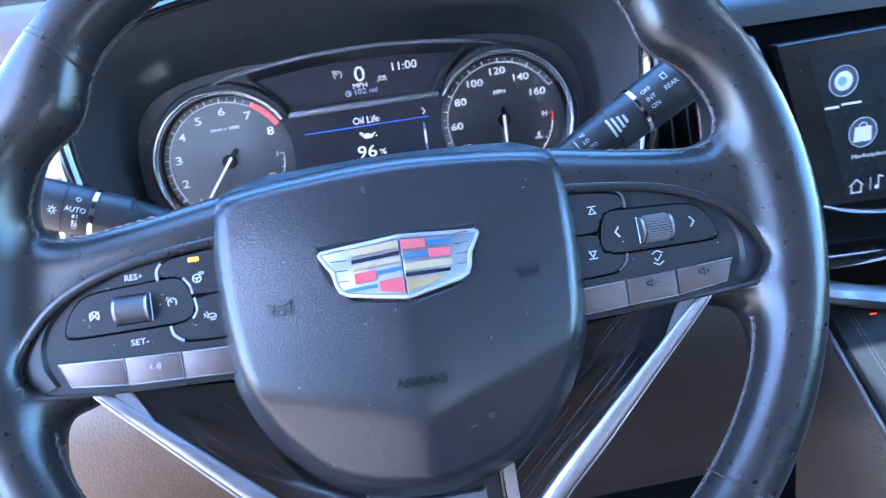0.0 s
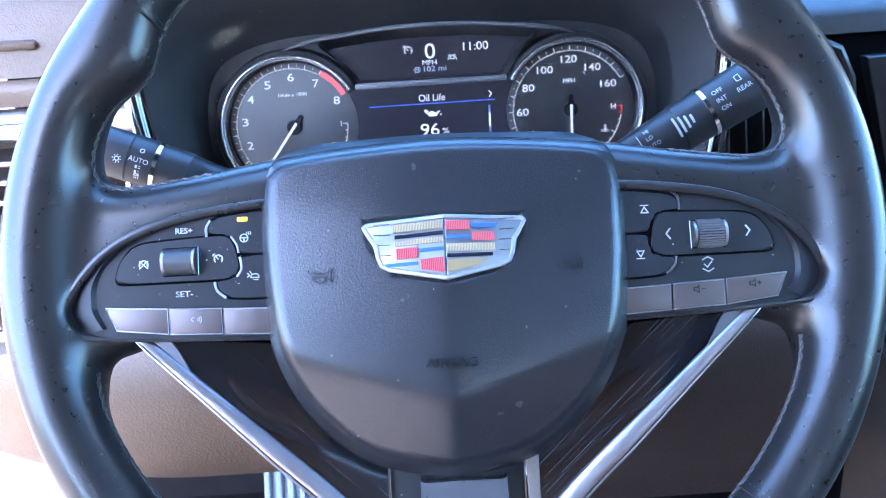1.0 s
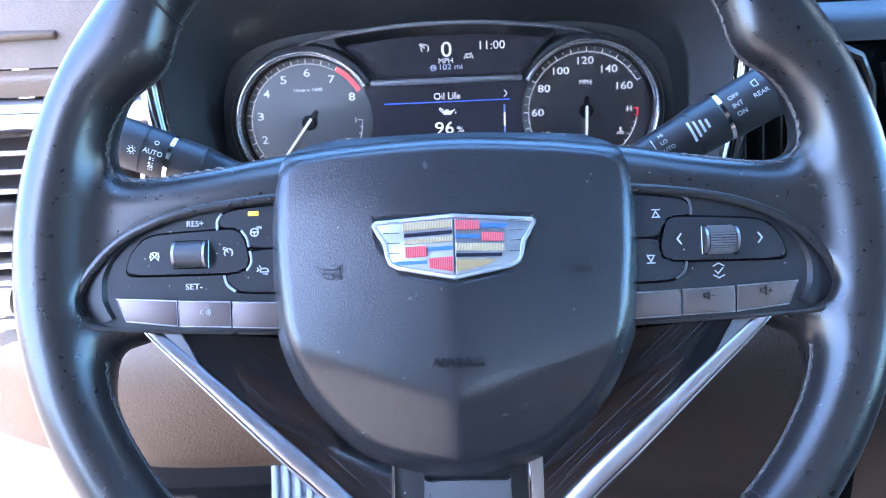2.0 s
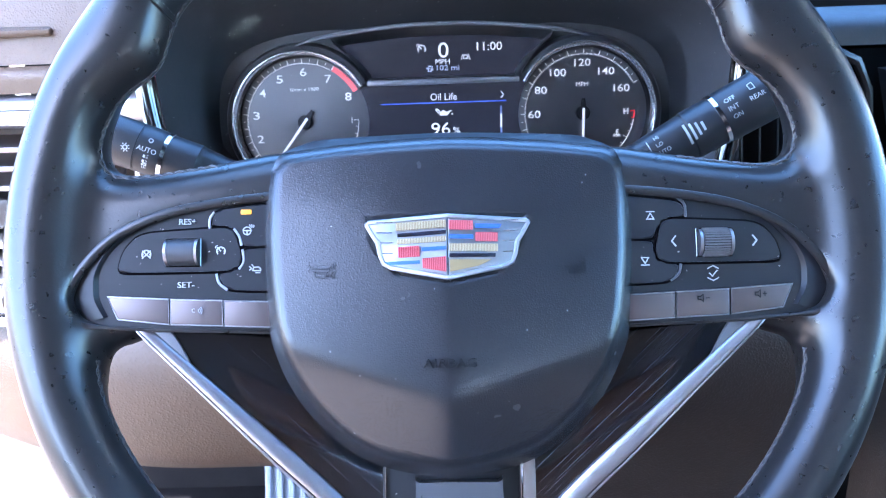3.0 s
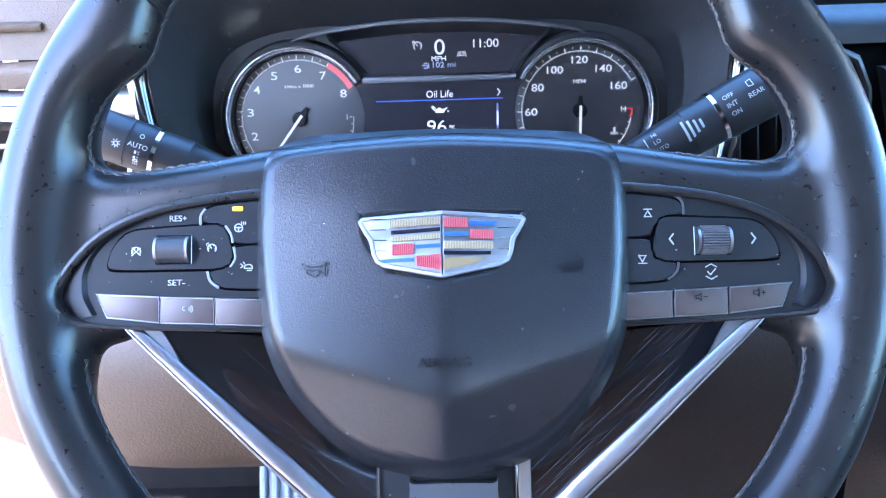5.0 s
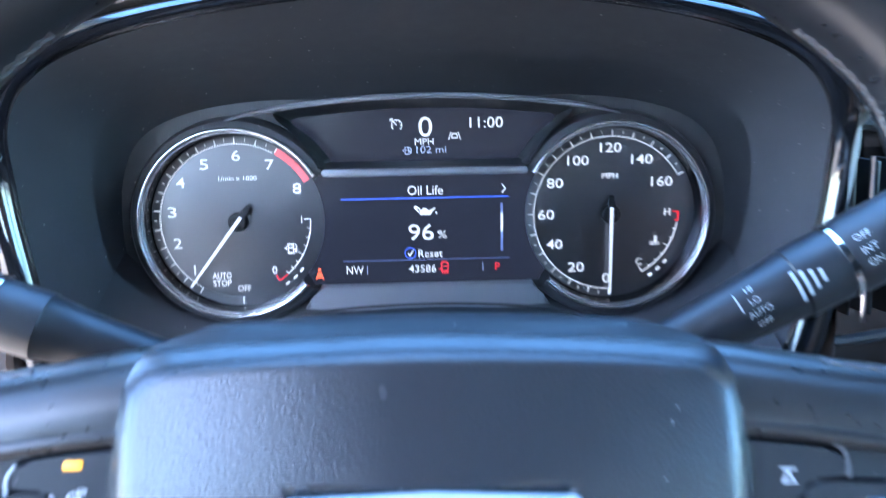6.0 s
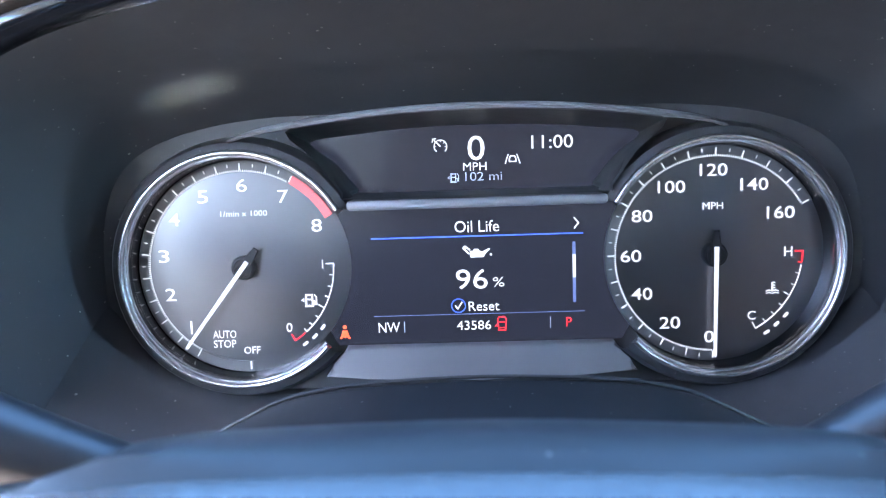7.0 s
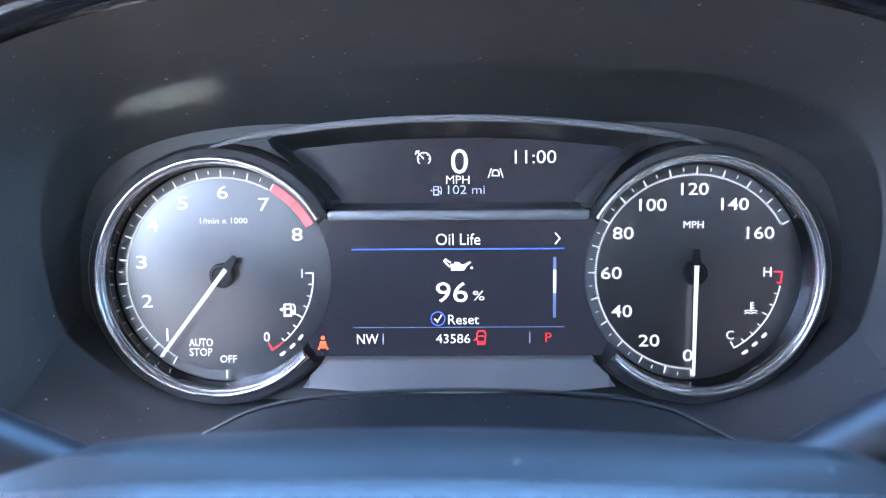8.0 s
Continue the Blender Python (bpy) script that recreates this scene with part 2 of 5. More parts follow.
def prism(outline, low, high, edge=0.0, seg=3, bm=None):
    """A plate with that outline, from low to high, its upper edge rounded."""
    bm = bm or bmesh.new()
    hi = high if callable(high) else (lambda x, y: high)
    verts = [bm.verts.new((p[0], p[1], low)) for p in outline]
    top = [bm.verts.new((p[0], p[1], hi(p[0], p[1]))) for p in outline]
    k = len(outline)
    for i in range(k):
        bm.faces.new((verts[i], verts[(i + 1) % k], top[(i + 1) % k], top[i]))
    bm.faces.new(verts[::-1])
    cap = bm.faces.new(top)
    if edge:
        bmesh.ops.bevel(bm, geom=list(cap.edges), offset=edge, segments=seg, profile=0.5, affect="EDGES", clamp_overlap=True)
    return bm


def box(size, at=(0, 0, 0), edge=0.0, seg=2, bm=None, turn=None):
    bm2 = bmesh.new()
    bmesh.ops.create_cube(bm2, size=1.0)
    bmesh.ops.scale(bm2, vec=size, verts=bm2.verts)
    if edge:
        bmesh.ops.bevel(bm2, geom=list(bm2.edges), offset=edge, segments=seg, profile=0.5, affect="EDGES", clamp_overlap=True)
    bm2.transform(Matrix.Translation(at) @ (turn or Matrix.Identity(4)))
    return join(bm, bm2)


def join(bm, other):
    """Add other to bm."""
    if bm is None:
        return other
    me = bpy.data.meshes.new("joined")
    other.to_mesh(me)
    other.free()
    bm.from_mesh(me)
    bpy.data.meshes.remove(me)
    return bm


def tube(path, radius, seg=10, closed=False, bm=None, flat=1.0, up=None):
    """A round (or flattened) bar along a path. radius: a number, or one for each point."""
    bm = bm or bmesh.new()
    pts = [Vector(p) for p in path]
    k, rings = len(pts), []
    ref = Vector(up) if up else Vector((0, 0, 1))
    for i, p in enumerate(pts):
        a, b = pts[(i - 1) % k] if closed or i else p, pts[(i + 1) % k] if closed or i < k - 1 else p
        d = (b - a).normalized()
        side = d.cross(ref)
        if side.length < 1e-4:
            side = d.cross(Vector((1, 0, 0)))
        side.normalize()
        n = side.cross(d).normalized()
        r = radius[i] if isinstance(radius, (list, tuple)) else radius
        rings.append([bm.verts.new(p + side * r * math.cos(2 * math.pi * j / seg) + n * r * flat * math.sin(2 * math.pi * j / seg)) for j in range(seg)])
    for i in range(k if closed else k - 1):
        for j in range(seg):
            bm.faces.new((rings[i][j], rings[i][(j + 1) % seg], rings[(i + 1) % k][(j + 1) % seg], rings[(i + 1) % k][j]))
    if not closed:
        bm.faces.new(rings[0][::-1])
        bm.faces.new(rings[-1])
    return bm


def lathe(profile, start=0.0, end=360.0, seg=96, centre=(0, 0), bm=None, close=False):
    """Turn a profile of (radius, height) round an upright axis, from start to end degrees."""
    bm = bm or bmesh.new()
    whole = abs(end - start) >= 359.9
    n = seg if whole else seg + 1
    rings = []
    for i in range(n):
        a = radians(start + (end - start) * i / seg)
        rings.append([bm.verts.new((centre[0] + r * math.cos(a), centre[1] + r * math.sin(a), h)) for r, h in profile])
    m = len(profile)
    for i in range(seg):
        p, q = rings[i], rings[(i + 1) % n]
        for j in range(m if close else m - 1):
            bm.faces.new((p[j], q[j], q[(j + 1) % m], p[(j + 1) % m]))
    if close and not whole:
        bm.faces.new(rings[0])
        bm.faces.new(rings[-1][::-1])
    return bm


def loft(rings, closed=True, cap=False, bm=None):
    bm = bm or bmesh.new()
    vs = [[bm.verts.new(p) for p in r] for r in rings]
    k = len(vs[0])
    for a, b in zip(vs, vs[1:]):
        for j in range(k if closed else k - 1):
            bm.faces.new((a[j], a[(j + 1) % k], b[(j + 1) % k], b[j]))
    if cap:
        bm.faces.new(vs[0][::-1])
        bm.faces.new(vs[-1])
    return bm


def stroke(pts, width, thick=0.0003, closed=False, bm=None, at=(0, 0, 0)):
    """A flat line of that width, raised a little, for printed and lit symbols."""
    bm = bm or bmesh.new()
    P = [Vector((p[0], p[1])) for p in pts]
    k = len(P)
    ln = []
    for i in range(k):
        a, b = P[(i - 1) % k] if closed or i else P[i], P[(i + 1) % k] if closed or i < k - 1 else P[i]
        d1, d2 = (P[i] - a), (b - P[i])
        d = (d1.normalized() if d1.length else Vector((0, 0))) + (d2.normalized() if d2.length else Vector((0, 0)))
        d.normalize()
        s = max(0.5, abs(d.dot((d2 if d2.length else d1).normalized())))
        n = Vector((-d.y, d.x)) * width / 2 / s
        ln.append([bm.verts.new((at[0] + q.x, at[1] + q.y, at[2] + h)) for q, h in ((P[i] + n, 0), (P[i] + n, thick), (P[i] - n, thick), (P[i] - n, 0))])
    for i in range(k if closed else k - 1):
        a, b = ln[i], ln[(i + 1) % k]
        for j in range(4):
            bm.faces.new((a[j], a[(j + 1) % 4], b[(j + 1) % 4], b[j]))
    if not closed:
        bm.faces.new(ln[0])
        bm.faces.new(ln[-1][::-1])
    return bm


def circle(r, n=24, c=(0, 0), a0=0, a1=360):
    return [(c[0] + r * math.cos(radians(a0 + (a1 - a0) * i / n)), c[1] + r * math.sin(radians(a0 + (a1 - a0) * i / n))) for i in range(n + (abs(a1 - a0) < 359.9))]


def letters(words, x, y, z, height, wide=None, thick=0.0003, bm=None, turn=0.0, bold=0.0):
    """Words in the built-in font, centred on x, y, with capitals of that height."""
    cu = bpy.data.curves.new("letters", "FONT")
    cu.body, cu.align_x, cu.align_y, cu.resolution_u = words, "CENTER", "CENTER", 3
    cu.offset = bold
    ob = bpy.data.objects.new("letters", cu)
    me = bpy.data.meshes.new_from_object(ob)
    bpy.data.objects.remove(ob)
    bpy.data.curves.remove(cu)
    b2 = bmesh.new()
    b2.from_mesh(me)
    bpy.data.meshes.remove(me)
    xs, ys = [v.co.x for v in b2.verts], [v.co.y for v in b2.verts]
    sy = height / (max(ys) - min(ys))
    sx = wide / (max(xs) - min(xs)) if wide else sy
    c = Vector(((max(xs) + min(xs)) / 2, (max(ys) + min(ys)) / 2, 0))
    for v in b2.verts:
        v.co = Vector(((v.co.x - c.x) * sx, (v.co.y - c.y) * sy, 0))
    ex = bmesh.ops.extrude_face_region(b2, geom=list(b2.faces))
    for g in ex["geom"]:
        if isinstance(g, bmesh.types.BMVert):
            g.co.z += thick
    b2.transform(pose(x, y, z, 0, 0, turn))
    return join(bm, b2)


def even(path, step):
    """The path cut into equal steps."""
    pts = [Vector(p) for p in path]
    out, left = [pts[0]], step
    for a, b in zip(pts, pts[1:]):
        seg = (b - a).length
        pos = left
        while pos <= seg:
            out.append(a + (b - a) * pos / seg)
            pos += step
        left = pos - seg
    return out


# frames of reference: the wheel leans 25 degrees, the gauges 8
WHEEL = Matrix.Translation((0, 0.0014, 1.0576)) @ Matrix.Rotation(radians(65), 4, "X") @ Matrix.Rotation(radians(-0.74), 4, "Z")
GAUGES = Matrix.Translation((0, 0.2584, 1.0671)) @ Matrix.Rotation(radians(82), 4, "X")

# ---- setting: the cabin round the wheel ----
def slab(name, size, at, mat, label, edge=0.01, turn=None, category="car body"):
    return tagged(link(name, box(size, at, edge, turn=turn), mat), label, category, kind="structure")


ground = bmesh.new()
bmesh.ops.create_grid(ground, x_segments=2, y_segments=2, size=400)
tagged(link("ground", ground, CONCRETE), "sunlit pale concrete ground beside the car", "ground", kind="structure")
slab("floor", (1.75, 2.6, 0.05), (0.37, -0.35, 0.40), CARPET, "dark carpeted floor of the car", 0.01, category="floor")
# Roof with an unseen glass panel, added to brighten the right-hand controls.
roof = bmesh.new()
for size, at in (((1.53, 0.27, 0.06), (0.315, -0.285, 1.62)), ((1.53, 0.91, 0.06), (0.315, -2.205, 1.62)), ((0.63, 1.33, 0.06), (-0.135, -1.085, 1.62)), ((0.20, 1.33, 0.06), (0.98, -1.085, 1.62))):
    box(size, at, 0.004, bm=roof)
tagged(link("roof", roof, HEADLINER), "dark fabric headliner round an added glass panel", "ceiling", kind="structure")
tagged(link("window_added_roof", box((0.72, 1.35, 0.006), (0.53, -1.085, 1.652)), ROOF_GLASS), "unseen glass roof panel added to let in skylight", "window", kind="structure")
for sx in (0.0, 0.74):
    seat = thing("front_seat", pose(sx, -0.62, 0.42), "brown leather front seat with a separate headrest", "car seat", "front seats")
    for nm, bm_, lab in (("backrest", box((0.52, 0.13, 0.72), (0, -0.27, 0.56), 0.055, 4, turn=pose(0, 0, 0, 14)), ""), ("cushion", box((0.52, 0.50, 0.15), (0, 0.0, 0.16), 0.055, 4), ""), ("seat_base", box((0.44, 0.46, 0.10), (0, 0.0, 0.05), 0.01), "dark plastic seat base"), ("headrest", box((0.27, 0.10, 0.19), (0, -0.36, 1.04), 0.045, 4, turn=pose(0, 0, 0, 10)), "padded headrest")):
        part(nm, bm_, SEAT, seat, lab)
    for px_ in (-0.06, 0.06):
        part("headrest_post", tube([(px_, -0.35, 0.86), (px_, -0.36, 1.0)], 0.006, 8), CHROME, seat)
slab("wall_rear", (1.40, 0.12, 0.62), (0.37, -1.75, 0.73), SEAT, "brown leather rear bench back", 0.05, category="wall")
tagged(link("window_5", box((1.30, 0.006, 0.50), (0.37, -2.62, 1.34)), DARK_GLASS), "dark tailgate window", "window", kind="structure")
slab("wall_tailgate", (1.6, 0.08, 0.66), (0.37, -2.62, 0.76), HEADLINER, "plain tailgate wall of the car", 0.02, category="wall")
slab("wall_right", (0.10, 2.5, 0.56), (1.18, -0.40, 0.74), DARK_LEATHER, "dark passenger door panel", 0.03, category="wall")
slab("wall_left_rear", (0.08, 1.5, 0.62), (-0.50, -1.75, 0.72), DARK_LEATHER, "dark closed rear door panel", 0.03, category="wall")
# Out of view; widened and set forward to block light from the left.
slab("pillar_left_block", (0.09, 0.34, 0.55), (-0.46, -0.78, 1.36), HEADLINER, "unseen grey pillar, widened to block light from the left", 0.02, category="pillar")
slab("pillar_right", (0.07, 0.14, 0.5), (1.16, -1.10, 1.36), HEADLINER, "dark pillar between the passenger windows", 0.02, category="pillar")
# Unseen panel, added to keep the door's light off the firewall.
slab("wall_kick", (0.04, 0.36, 0.50), (-0.62, 0.62, 0.87), CARPET, "unseen kick panel added to keep light out of the footwell", 0.01, category="wall")
slab("firewall", (1.8, 0.06, 0.8), (0.37, 0.72, 0.75), CARPET, "dark carpeted firewall of the footwell", 0.01, category="wall")
for side, x0 in (("left", -0.33), ("right", 1.05)):
    out = -1 if side == "left" else 1
    b = tube(spline([(x0 + 0.14 * out, 0.86, 1.14), (x0 + 0.07 * out, 0.46, 1.40), (x0, -0.20, 1.61)], 6, False), 0.045, 12, flat=0.7)
    tagged(link("pillar_front_" + side, b, HEADLINER), "dark trimmed windscreen pillar of the car", "pillar", kind="structure")
tagged(link("bonnet", box((1.75, 1.0, 0.06), (0.37, 1.45, 1.05), 0.03), PAINT), "dark grey painted bonnet beyond the windscreen", "bonnet", kind="structure")

# The clear pane behind the driver is unseen, added to brighten the left dial.
for name, x, y0, y1, mat_, lab in (("window_1", 1.16, -1.04, 0.34, WINDOW, "tinted passenger door window"), ("window_2", 1.16, -2.5, -1.16, DARK_GLASS, "dark privacy glass of the rear door"), ("window_added_left", -0.50, -1.40, -0.95, WINDOW, "unseen clear pane added to brighten the left dial"), ("window_7", -0.50, -2.5, -1.41, DARK_GLASS, "dark privacy glass of the rear door")):
    tagged(link(name, box((0.006, y1 - y0, 0.60), (x, (y0 + y1) / 2, 1.315)), mat_), lab, "window", kind="structure")
shield = bmesh.new()
for lift in (0.0, 0.006):
    loft([[(-0.40 + 0.77 * 2 * i / 12, 0.90 - 0.10 * ((i - 6) / 6) ** 2 - (1.05 * s), 1.12 + 0.51 * s + lift) for i in range(13)] for s in (0, 0.25, 0.5, 0.75, 1)], closed=False, bm=shield)
tagged(link("window_4", shield, WINDOW), "tinted windscreen above the dashboard", "window", kind="structure")
# Unseen wall, added so that low reflections from the left turn brown and dark.
tagged(link("wall_added", box((4.6, 0.3, 1.4), (-1.3, -7.2, 0.7), 0.02, bm=box((0.3, 5.0, 1.4), (-2.9, -4.8, 0.7), 0.02)), ADDED_WALL), "unseen brown wall added to darken reflections from the left", "wall", kind="structure")

# ---- dashboard ----
def run(name, profile, x0, x1, mat, label="", steps=24, wrap=0.0, parent=None, n=5):
    """A panel with one cross-section of (y, z), drawn from x0 to x1; wrap turns its outer end towards the door."""
    prof = spline([(0, *p) for p in profile], n, False)
    rings = []
    for i in range(steps + 1):
        x = x0 + (x1 - x0) * i / steps
        k = wrap * max(0, -0.19 - x) ** 2
        rings.append([(x, p[1] + k, p[2]) for p in prof])
    return link(name, loft(rings, closed=False), mat, parent, label)


dash = thing("dashboard", pose(0.37, 0.45, 0.42), "brown leather car dashboard with dark upper pad and pale seams", "dashboard")


def on_dash(ob):
    ob.parent = dash
    ob.matrix_parent_inverse = dash.matrix_world.inverted()
    return ob


on_dash(run("upper_pad", [(1.00, 1.10), (0.55, 1.185), (0.30, 1.188), (0.240, 1.178), (0.217, 1.155), (0.208, 1.118)], -0.62, -0.200, DASH_LEATHER, "brown leather pad with a pale stitched seam"))
on_dash(run("upper_pad", [(1.00, 1.06), (0.60, 1.10), (0.42, 1.122), (0.36, 1.122), (0.335, 1.114), (0.33, 1.098)], 0.205, 1.25, DARK_LEATHER, "dark leather pad"))
on_dash(run("upper_pad", [(1.00, 1.10), (0.60, 1.165), (0.34, 1.172), (0.30, 1.165)], -0.21, 0.21, DARK_LEATHER, "dark leather pad behind the gauge hood"))
on_dash(run("fascia", [(0.209, 1.117), (0.203, 1.112), (0.204, 1.100)], -0.62, -0.188, DASH_LEATHER))
on_dash(run("trim_band", [(0.206, 1.099), (0.197, 1.094), (0.197, 1.082), (0.206, 1.077)], -0.62, -0.188, SATIN, "bright satin metal band"))
on_dash(run("knee_panel", [(0.225, 0.945), (0.195, 0.938), (0.178, 0.90), (0.185, 0.84), (0.205, 0.806), (0.235, 0.800), (0.40, 0.806)], -0.62, 0.06, KNEE_LEATHER, "brown grained leather knee panel", 40, 1.4))
# The knee panel goes on here, its shade put into a darker leather colour.
on_dash(run("knee_panel", [(0.225, 0.945), (0.200, 0.938), (0.186, 0.90), (0.195, 0.82), (0.215, 0.752), (0.245, 0.742), (0.40, 0.748)], 0.062, 0.30, CONSOLE_LEATHER, "brown leather knee panel, darkened for the shade beside the column"))
on_dash(run("fascia", [(0.215, 1.08), (0.236, 1.06), (0.236, 0.96), (0.222, 0.943)], -0.62, -0.20, VENT_TAN, "tan recess behind the air vent"))
on_dash(run("fascia", [(0.335, 1.095), (0.345, 1.08), (0.345, 0.90), (0.33, 0.86)], 0.20, 1.25, PIANO, "gloss black centre fascia"))
on_dash(run("fascia", [(0.30, 1.02), (0.23, 0.99), (0.222, 0.943)], -0.20, 0.20, HOUSING, "dark panel below the gauges"))
seam = even([(-0.61 + 0.4 * i / 40, 0.2065, 1.1145) for i in range(41)], 0.0042)
sb = bmesh.new()
for q in seam[:-1]:
    tube([q + Vector((0.0004, 0, 0)), q + Vector((0.0018, -0.0009, 0)), q + Vector((0.0034, 0, 0))], 0.0005, 5, bm=sb)
tagged(on_dash(link("stitching", sb, PALE_THREAD, label="row of pale thread stitches")), kind="stuff")

# air vent at the driver's outer end
vent = thing("air_vent", pose(-0.33, 0.20, 1.02), "air vent with silver slats set in the dashboard", "air vent")


def on(parent, ob):
    ob.parent = parent
    ob.matrix_parent_inverse = parent.matrix_world.inverted()
    return ob


VX0, VX1 = -0.45, -0.225
for z in (1.0655, 1.0525, 1.0388, 0.9972, 0.9840, 0.9705):
    on(vent, link("slat", box((VX1 - VX0, 0.022, 0.0042), ((VX0 + VX1) / 2, 0.214, z), 0.0015, turn=pose(0, 0, 0, 14)), SATIN))
# The dark cavity between the slats is put in as a black bar.
on(vent, link("divider", box((VX1 - VX0, 0.020, 0.022), ((VX0 + VX1) / 2, 0.219, 1.018), 0.003, turn=pose(0, 0, 0, 8)), STALK_BLACK, label="black bar in place of the vent's dark cavity"))
ring = spline([(VX0, 0.199, 1.076), (VX1, 0.199, 1.076), (VX1 + 0.012, 0.199, 1.01), (VX1, 0.199, 0.952), (VX0, 0.199, 0.948)], 5)
on(vent, link("vent_frame", tube(ring, 0.0045, 8, True, up=(0, 1, 0)), CHROME, label="bright chrome surround"))
on(vent, link("thumb_wheel", tube([(-0.345, 0.2, 0.956), (-0.315, 0.2, 0.956)], 0.010, 16), SATIN, label="knurled silver thumb wheel"))

# ---- gauge cluster ----
cluster = thing("instrument_cluster", GAUGES, "dark instrument cluster with two round gauges and lit displays", "instrument cluster")
HALF = mm((0, 103), (50, 101), (90, 96), (120, 90), (145, 82), (162, 73), (174, 61), (181, 45), (181, 20), (177, -10), (172, -40), (166, -62))
FRONT = spline(HALF[::-1] + mirror(HALF[::-1])[1:], 4, False)
BACKH = mm((0, 62), (45, 62), (85, 62), (118, 58), (142, 50), (156, 38), (163, 20), (165, 0), (164, -20), (158, -38), (148, -50), (135, -56))
BACK = spline(BACKH[::-1] + mirror(BACKH[::-1])[1:], 4, False)


def between(a, b, t, w):
    return [(p[0] * (1 - t) + q[0] * t, p[1] * (1 - t) + q[1] * t, w) for p, q in zip(a, b)]


def grown(a, k, w, dy=0.0):
    return [(p[0] * k, (p[1] - 0.02) * k + 0.02 + dy, w) for p in a]


def swept(bm):
    """Let the hood's edge recede towards its lower sides."""
    for v in bm.verts:
        if v.co.z > 0:
            t = min(1, max(0, (0.084 - v.co.y) / 0.060))
            v.co.z -= 0.013 * t * t * (3 - 2 * t) * v.co.z / 0.087
        if abs(v.co.x) > 0.189 and v.co.y < 0.06:
            v.co.x = math.copysign(max(0.1885, abs(v.co.x) - 0.030 * min(1, (0.06 - v.co.y) / 0.02)), v.co.x)
    return bm


bowl = loft([between(FRONT, BACK, t, w) for t, w, _ in spline([(0, 0.087, 0), (0.03, 0.084, 0), (0.16, 0.070, 0), (0.38, 0.045, 0), (0.66, 0.020, 0), (0.90, 0.004, 0), (1.0, -0.001, 0)], 3, False)], closed=False)
part("hood_lining", swept(bowl), HOUSING, cluster, "matt black hood lining")
band = loft([grown(FRONT, k, w) for k, w in ((1.0, 0.087), (1.006, 0.0915), (1.022, 0.0950), (1.046, 0.0965), (1.070, 0.0950), (1.090, 0.0915), (1.104, 0.086))], closed=False)
part("hood_band", swept(band), PIANO, cluster, "gloss black band round the hood")
hood = loft([grown(FRONT, k, w) for k, w in ((1.104, 0.087), (1.114, 0.0925), (1.135, 0.0935), (1.19, 0.088), (1.235, 0.066), (1.255, 0.02), (1.25, -0.05), (1.18, -0.2))], closed=False)
part("hood", swept(hood), HOOD_LEATHER, cluster, "grained leather hood")
for sx in (-1, 1):
    path = [(sx * x, y, w) for x, y, w in mm((186, 60, 80), (190.5, 46, 78), (189.5, 24, 77), (184, -8, 77), (178, -44, 77))]
    part("side_trim", tube(spline(path, 5, False), 0.0052 if sx < 0 else 0.0042, 10, flat=0.5), SILVER_PAINT, cluster, "matt silver strip beside the hood")

# back plate with an opening for the upper display
WIN = spline(mm((-78, 55), (-66, 43), (-56, 29), (-52, 26.5), (0, 26.5), (52, 26.5), (56, 29), (66, 43), (78, 55), (60, 58.5), (30, 61.5), (0, 62.3), (-30, 61.5), (-60, 58.5)), 3)
plate = bmesh.new()
for loop in ([(p[0], p[1], -0.001) for p in BACK] + [(-0.10, -0.058, -0.001), (0, -0.058, -0.001), (0.10, -0.058, -0.001)][::1 if BACK[-1][0] < 0 else -1], [(p[0], p[1] - 0.001, -0.001) for p in WIN]):
    vs = [plate.verts.new(p) for p in loop]
    for i in range(len(vs)):
        plate.edges.new((vs[i], vs[(i + 1) % len(vs)]))
bmesh.ops.triangle_fill(plate, use_beauty=True, use_dissolve=False, edges=plate.edges[:])
part("back_plate", plate, HOUSING, cluster, smooth=False)
WINB = [(p[0] * 0.955, 0.0275 + (p[1] - 0.0265) * 0.82, -0.0215) for p in WIN]
part("display_surround", loft([[(p[0], p[1], 0.014) for p in WIN], [(p[0], p[1], 0.006) for p in WIN], WINB]), HOUSING, cluster)
up_disp = part("upper_display", prism([(p[0] * 1.01, p[1]) for p in WINB], -0.024, -0.0208), SCREEN, cluster, "dark upper display with lit speed and clock", smooth=False)
arc = spline(mm((-112, 49, 4), (-92, 55, 14), (-60, 59.3, 17.5), (-30, 62, 18.5), (0, 62.8, 18.7), (30, 62, 18.5), (60, 59.3, 17.5), (92, 55, 14), (112, 49, 4)), 5, False)
part("visor", tube(arc, [0.0003 + 0.0013 * min(1, 0.12 * min(i, len(arc) - 1 - i)) for i in range(len(arc))], 8, flat=1.6), LEDGE, cluster, "thin curved visor above the upper display")
part("cross_bar", box((0.108, 0.0042, 0.017), (0, 0.0238, 0.0075), 0.0016, 3), LEDGE, cluster, "satin grey bar between the displays")
MAIN = mm((-58, 21.5), (58, 21.5), (70, 8), (74, -8), (70, -24), (62, -38.5), (-62, -38.5), (-70, -24), (-74, -8), (-70, 8))
main_disp = part("main_display", prism(MAIN, -0.001, 0.0002), SCREEN, cluster, "dark main display with lit oil reading", smooth=False)
SILL = mm((-58, -38.5), (58, -38.5), (62, -45), (66, -49), (45, -50), (0, -51), (-45, -50), (-66, -49), (-62, -45))
part("display_sill", prism(SILL, -0.001, lambda x, y: 0.006 + max(0, -0.0385 - y) * 0.8, 0.0015, 2), LEDGE, cluster, "satin grey sill below the display")
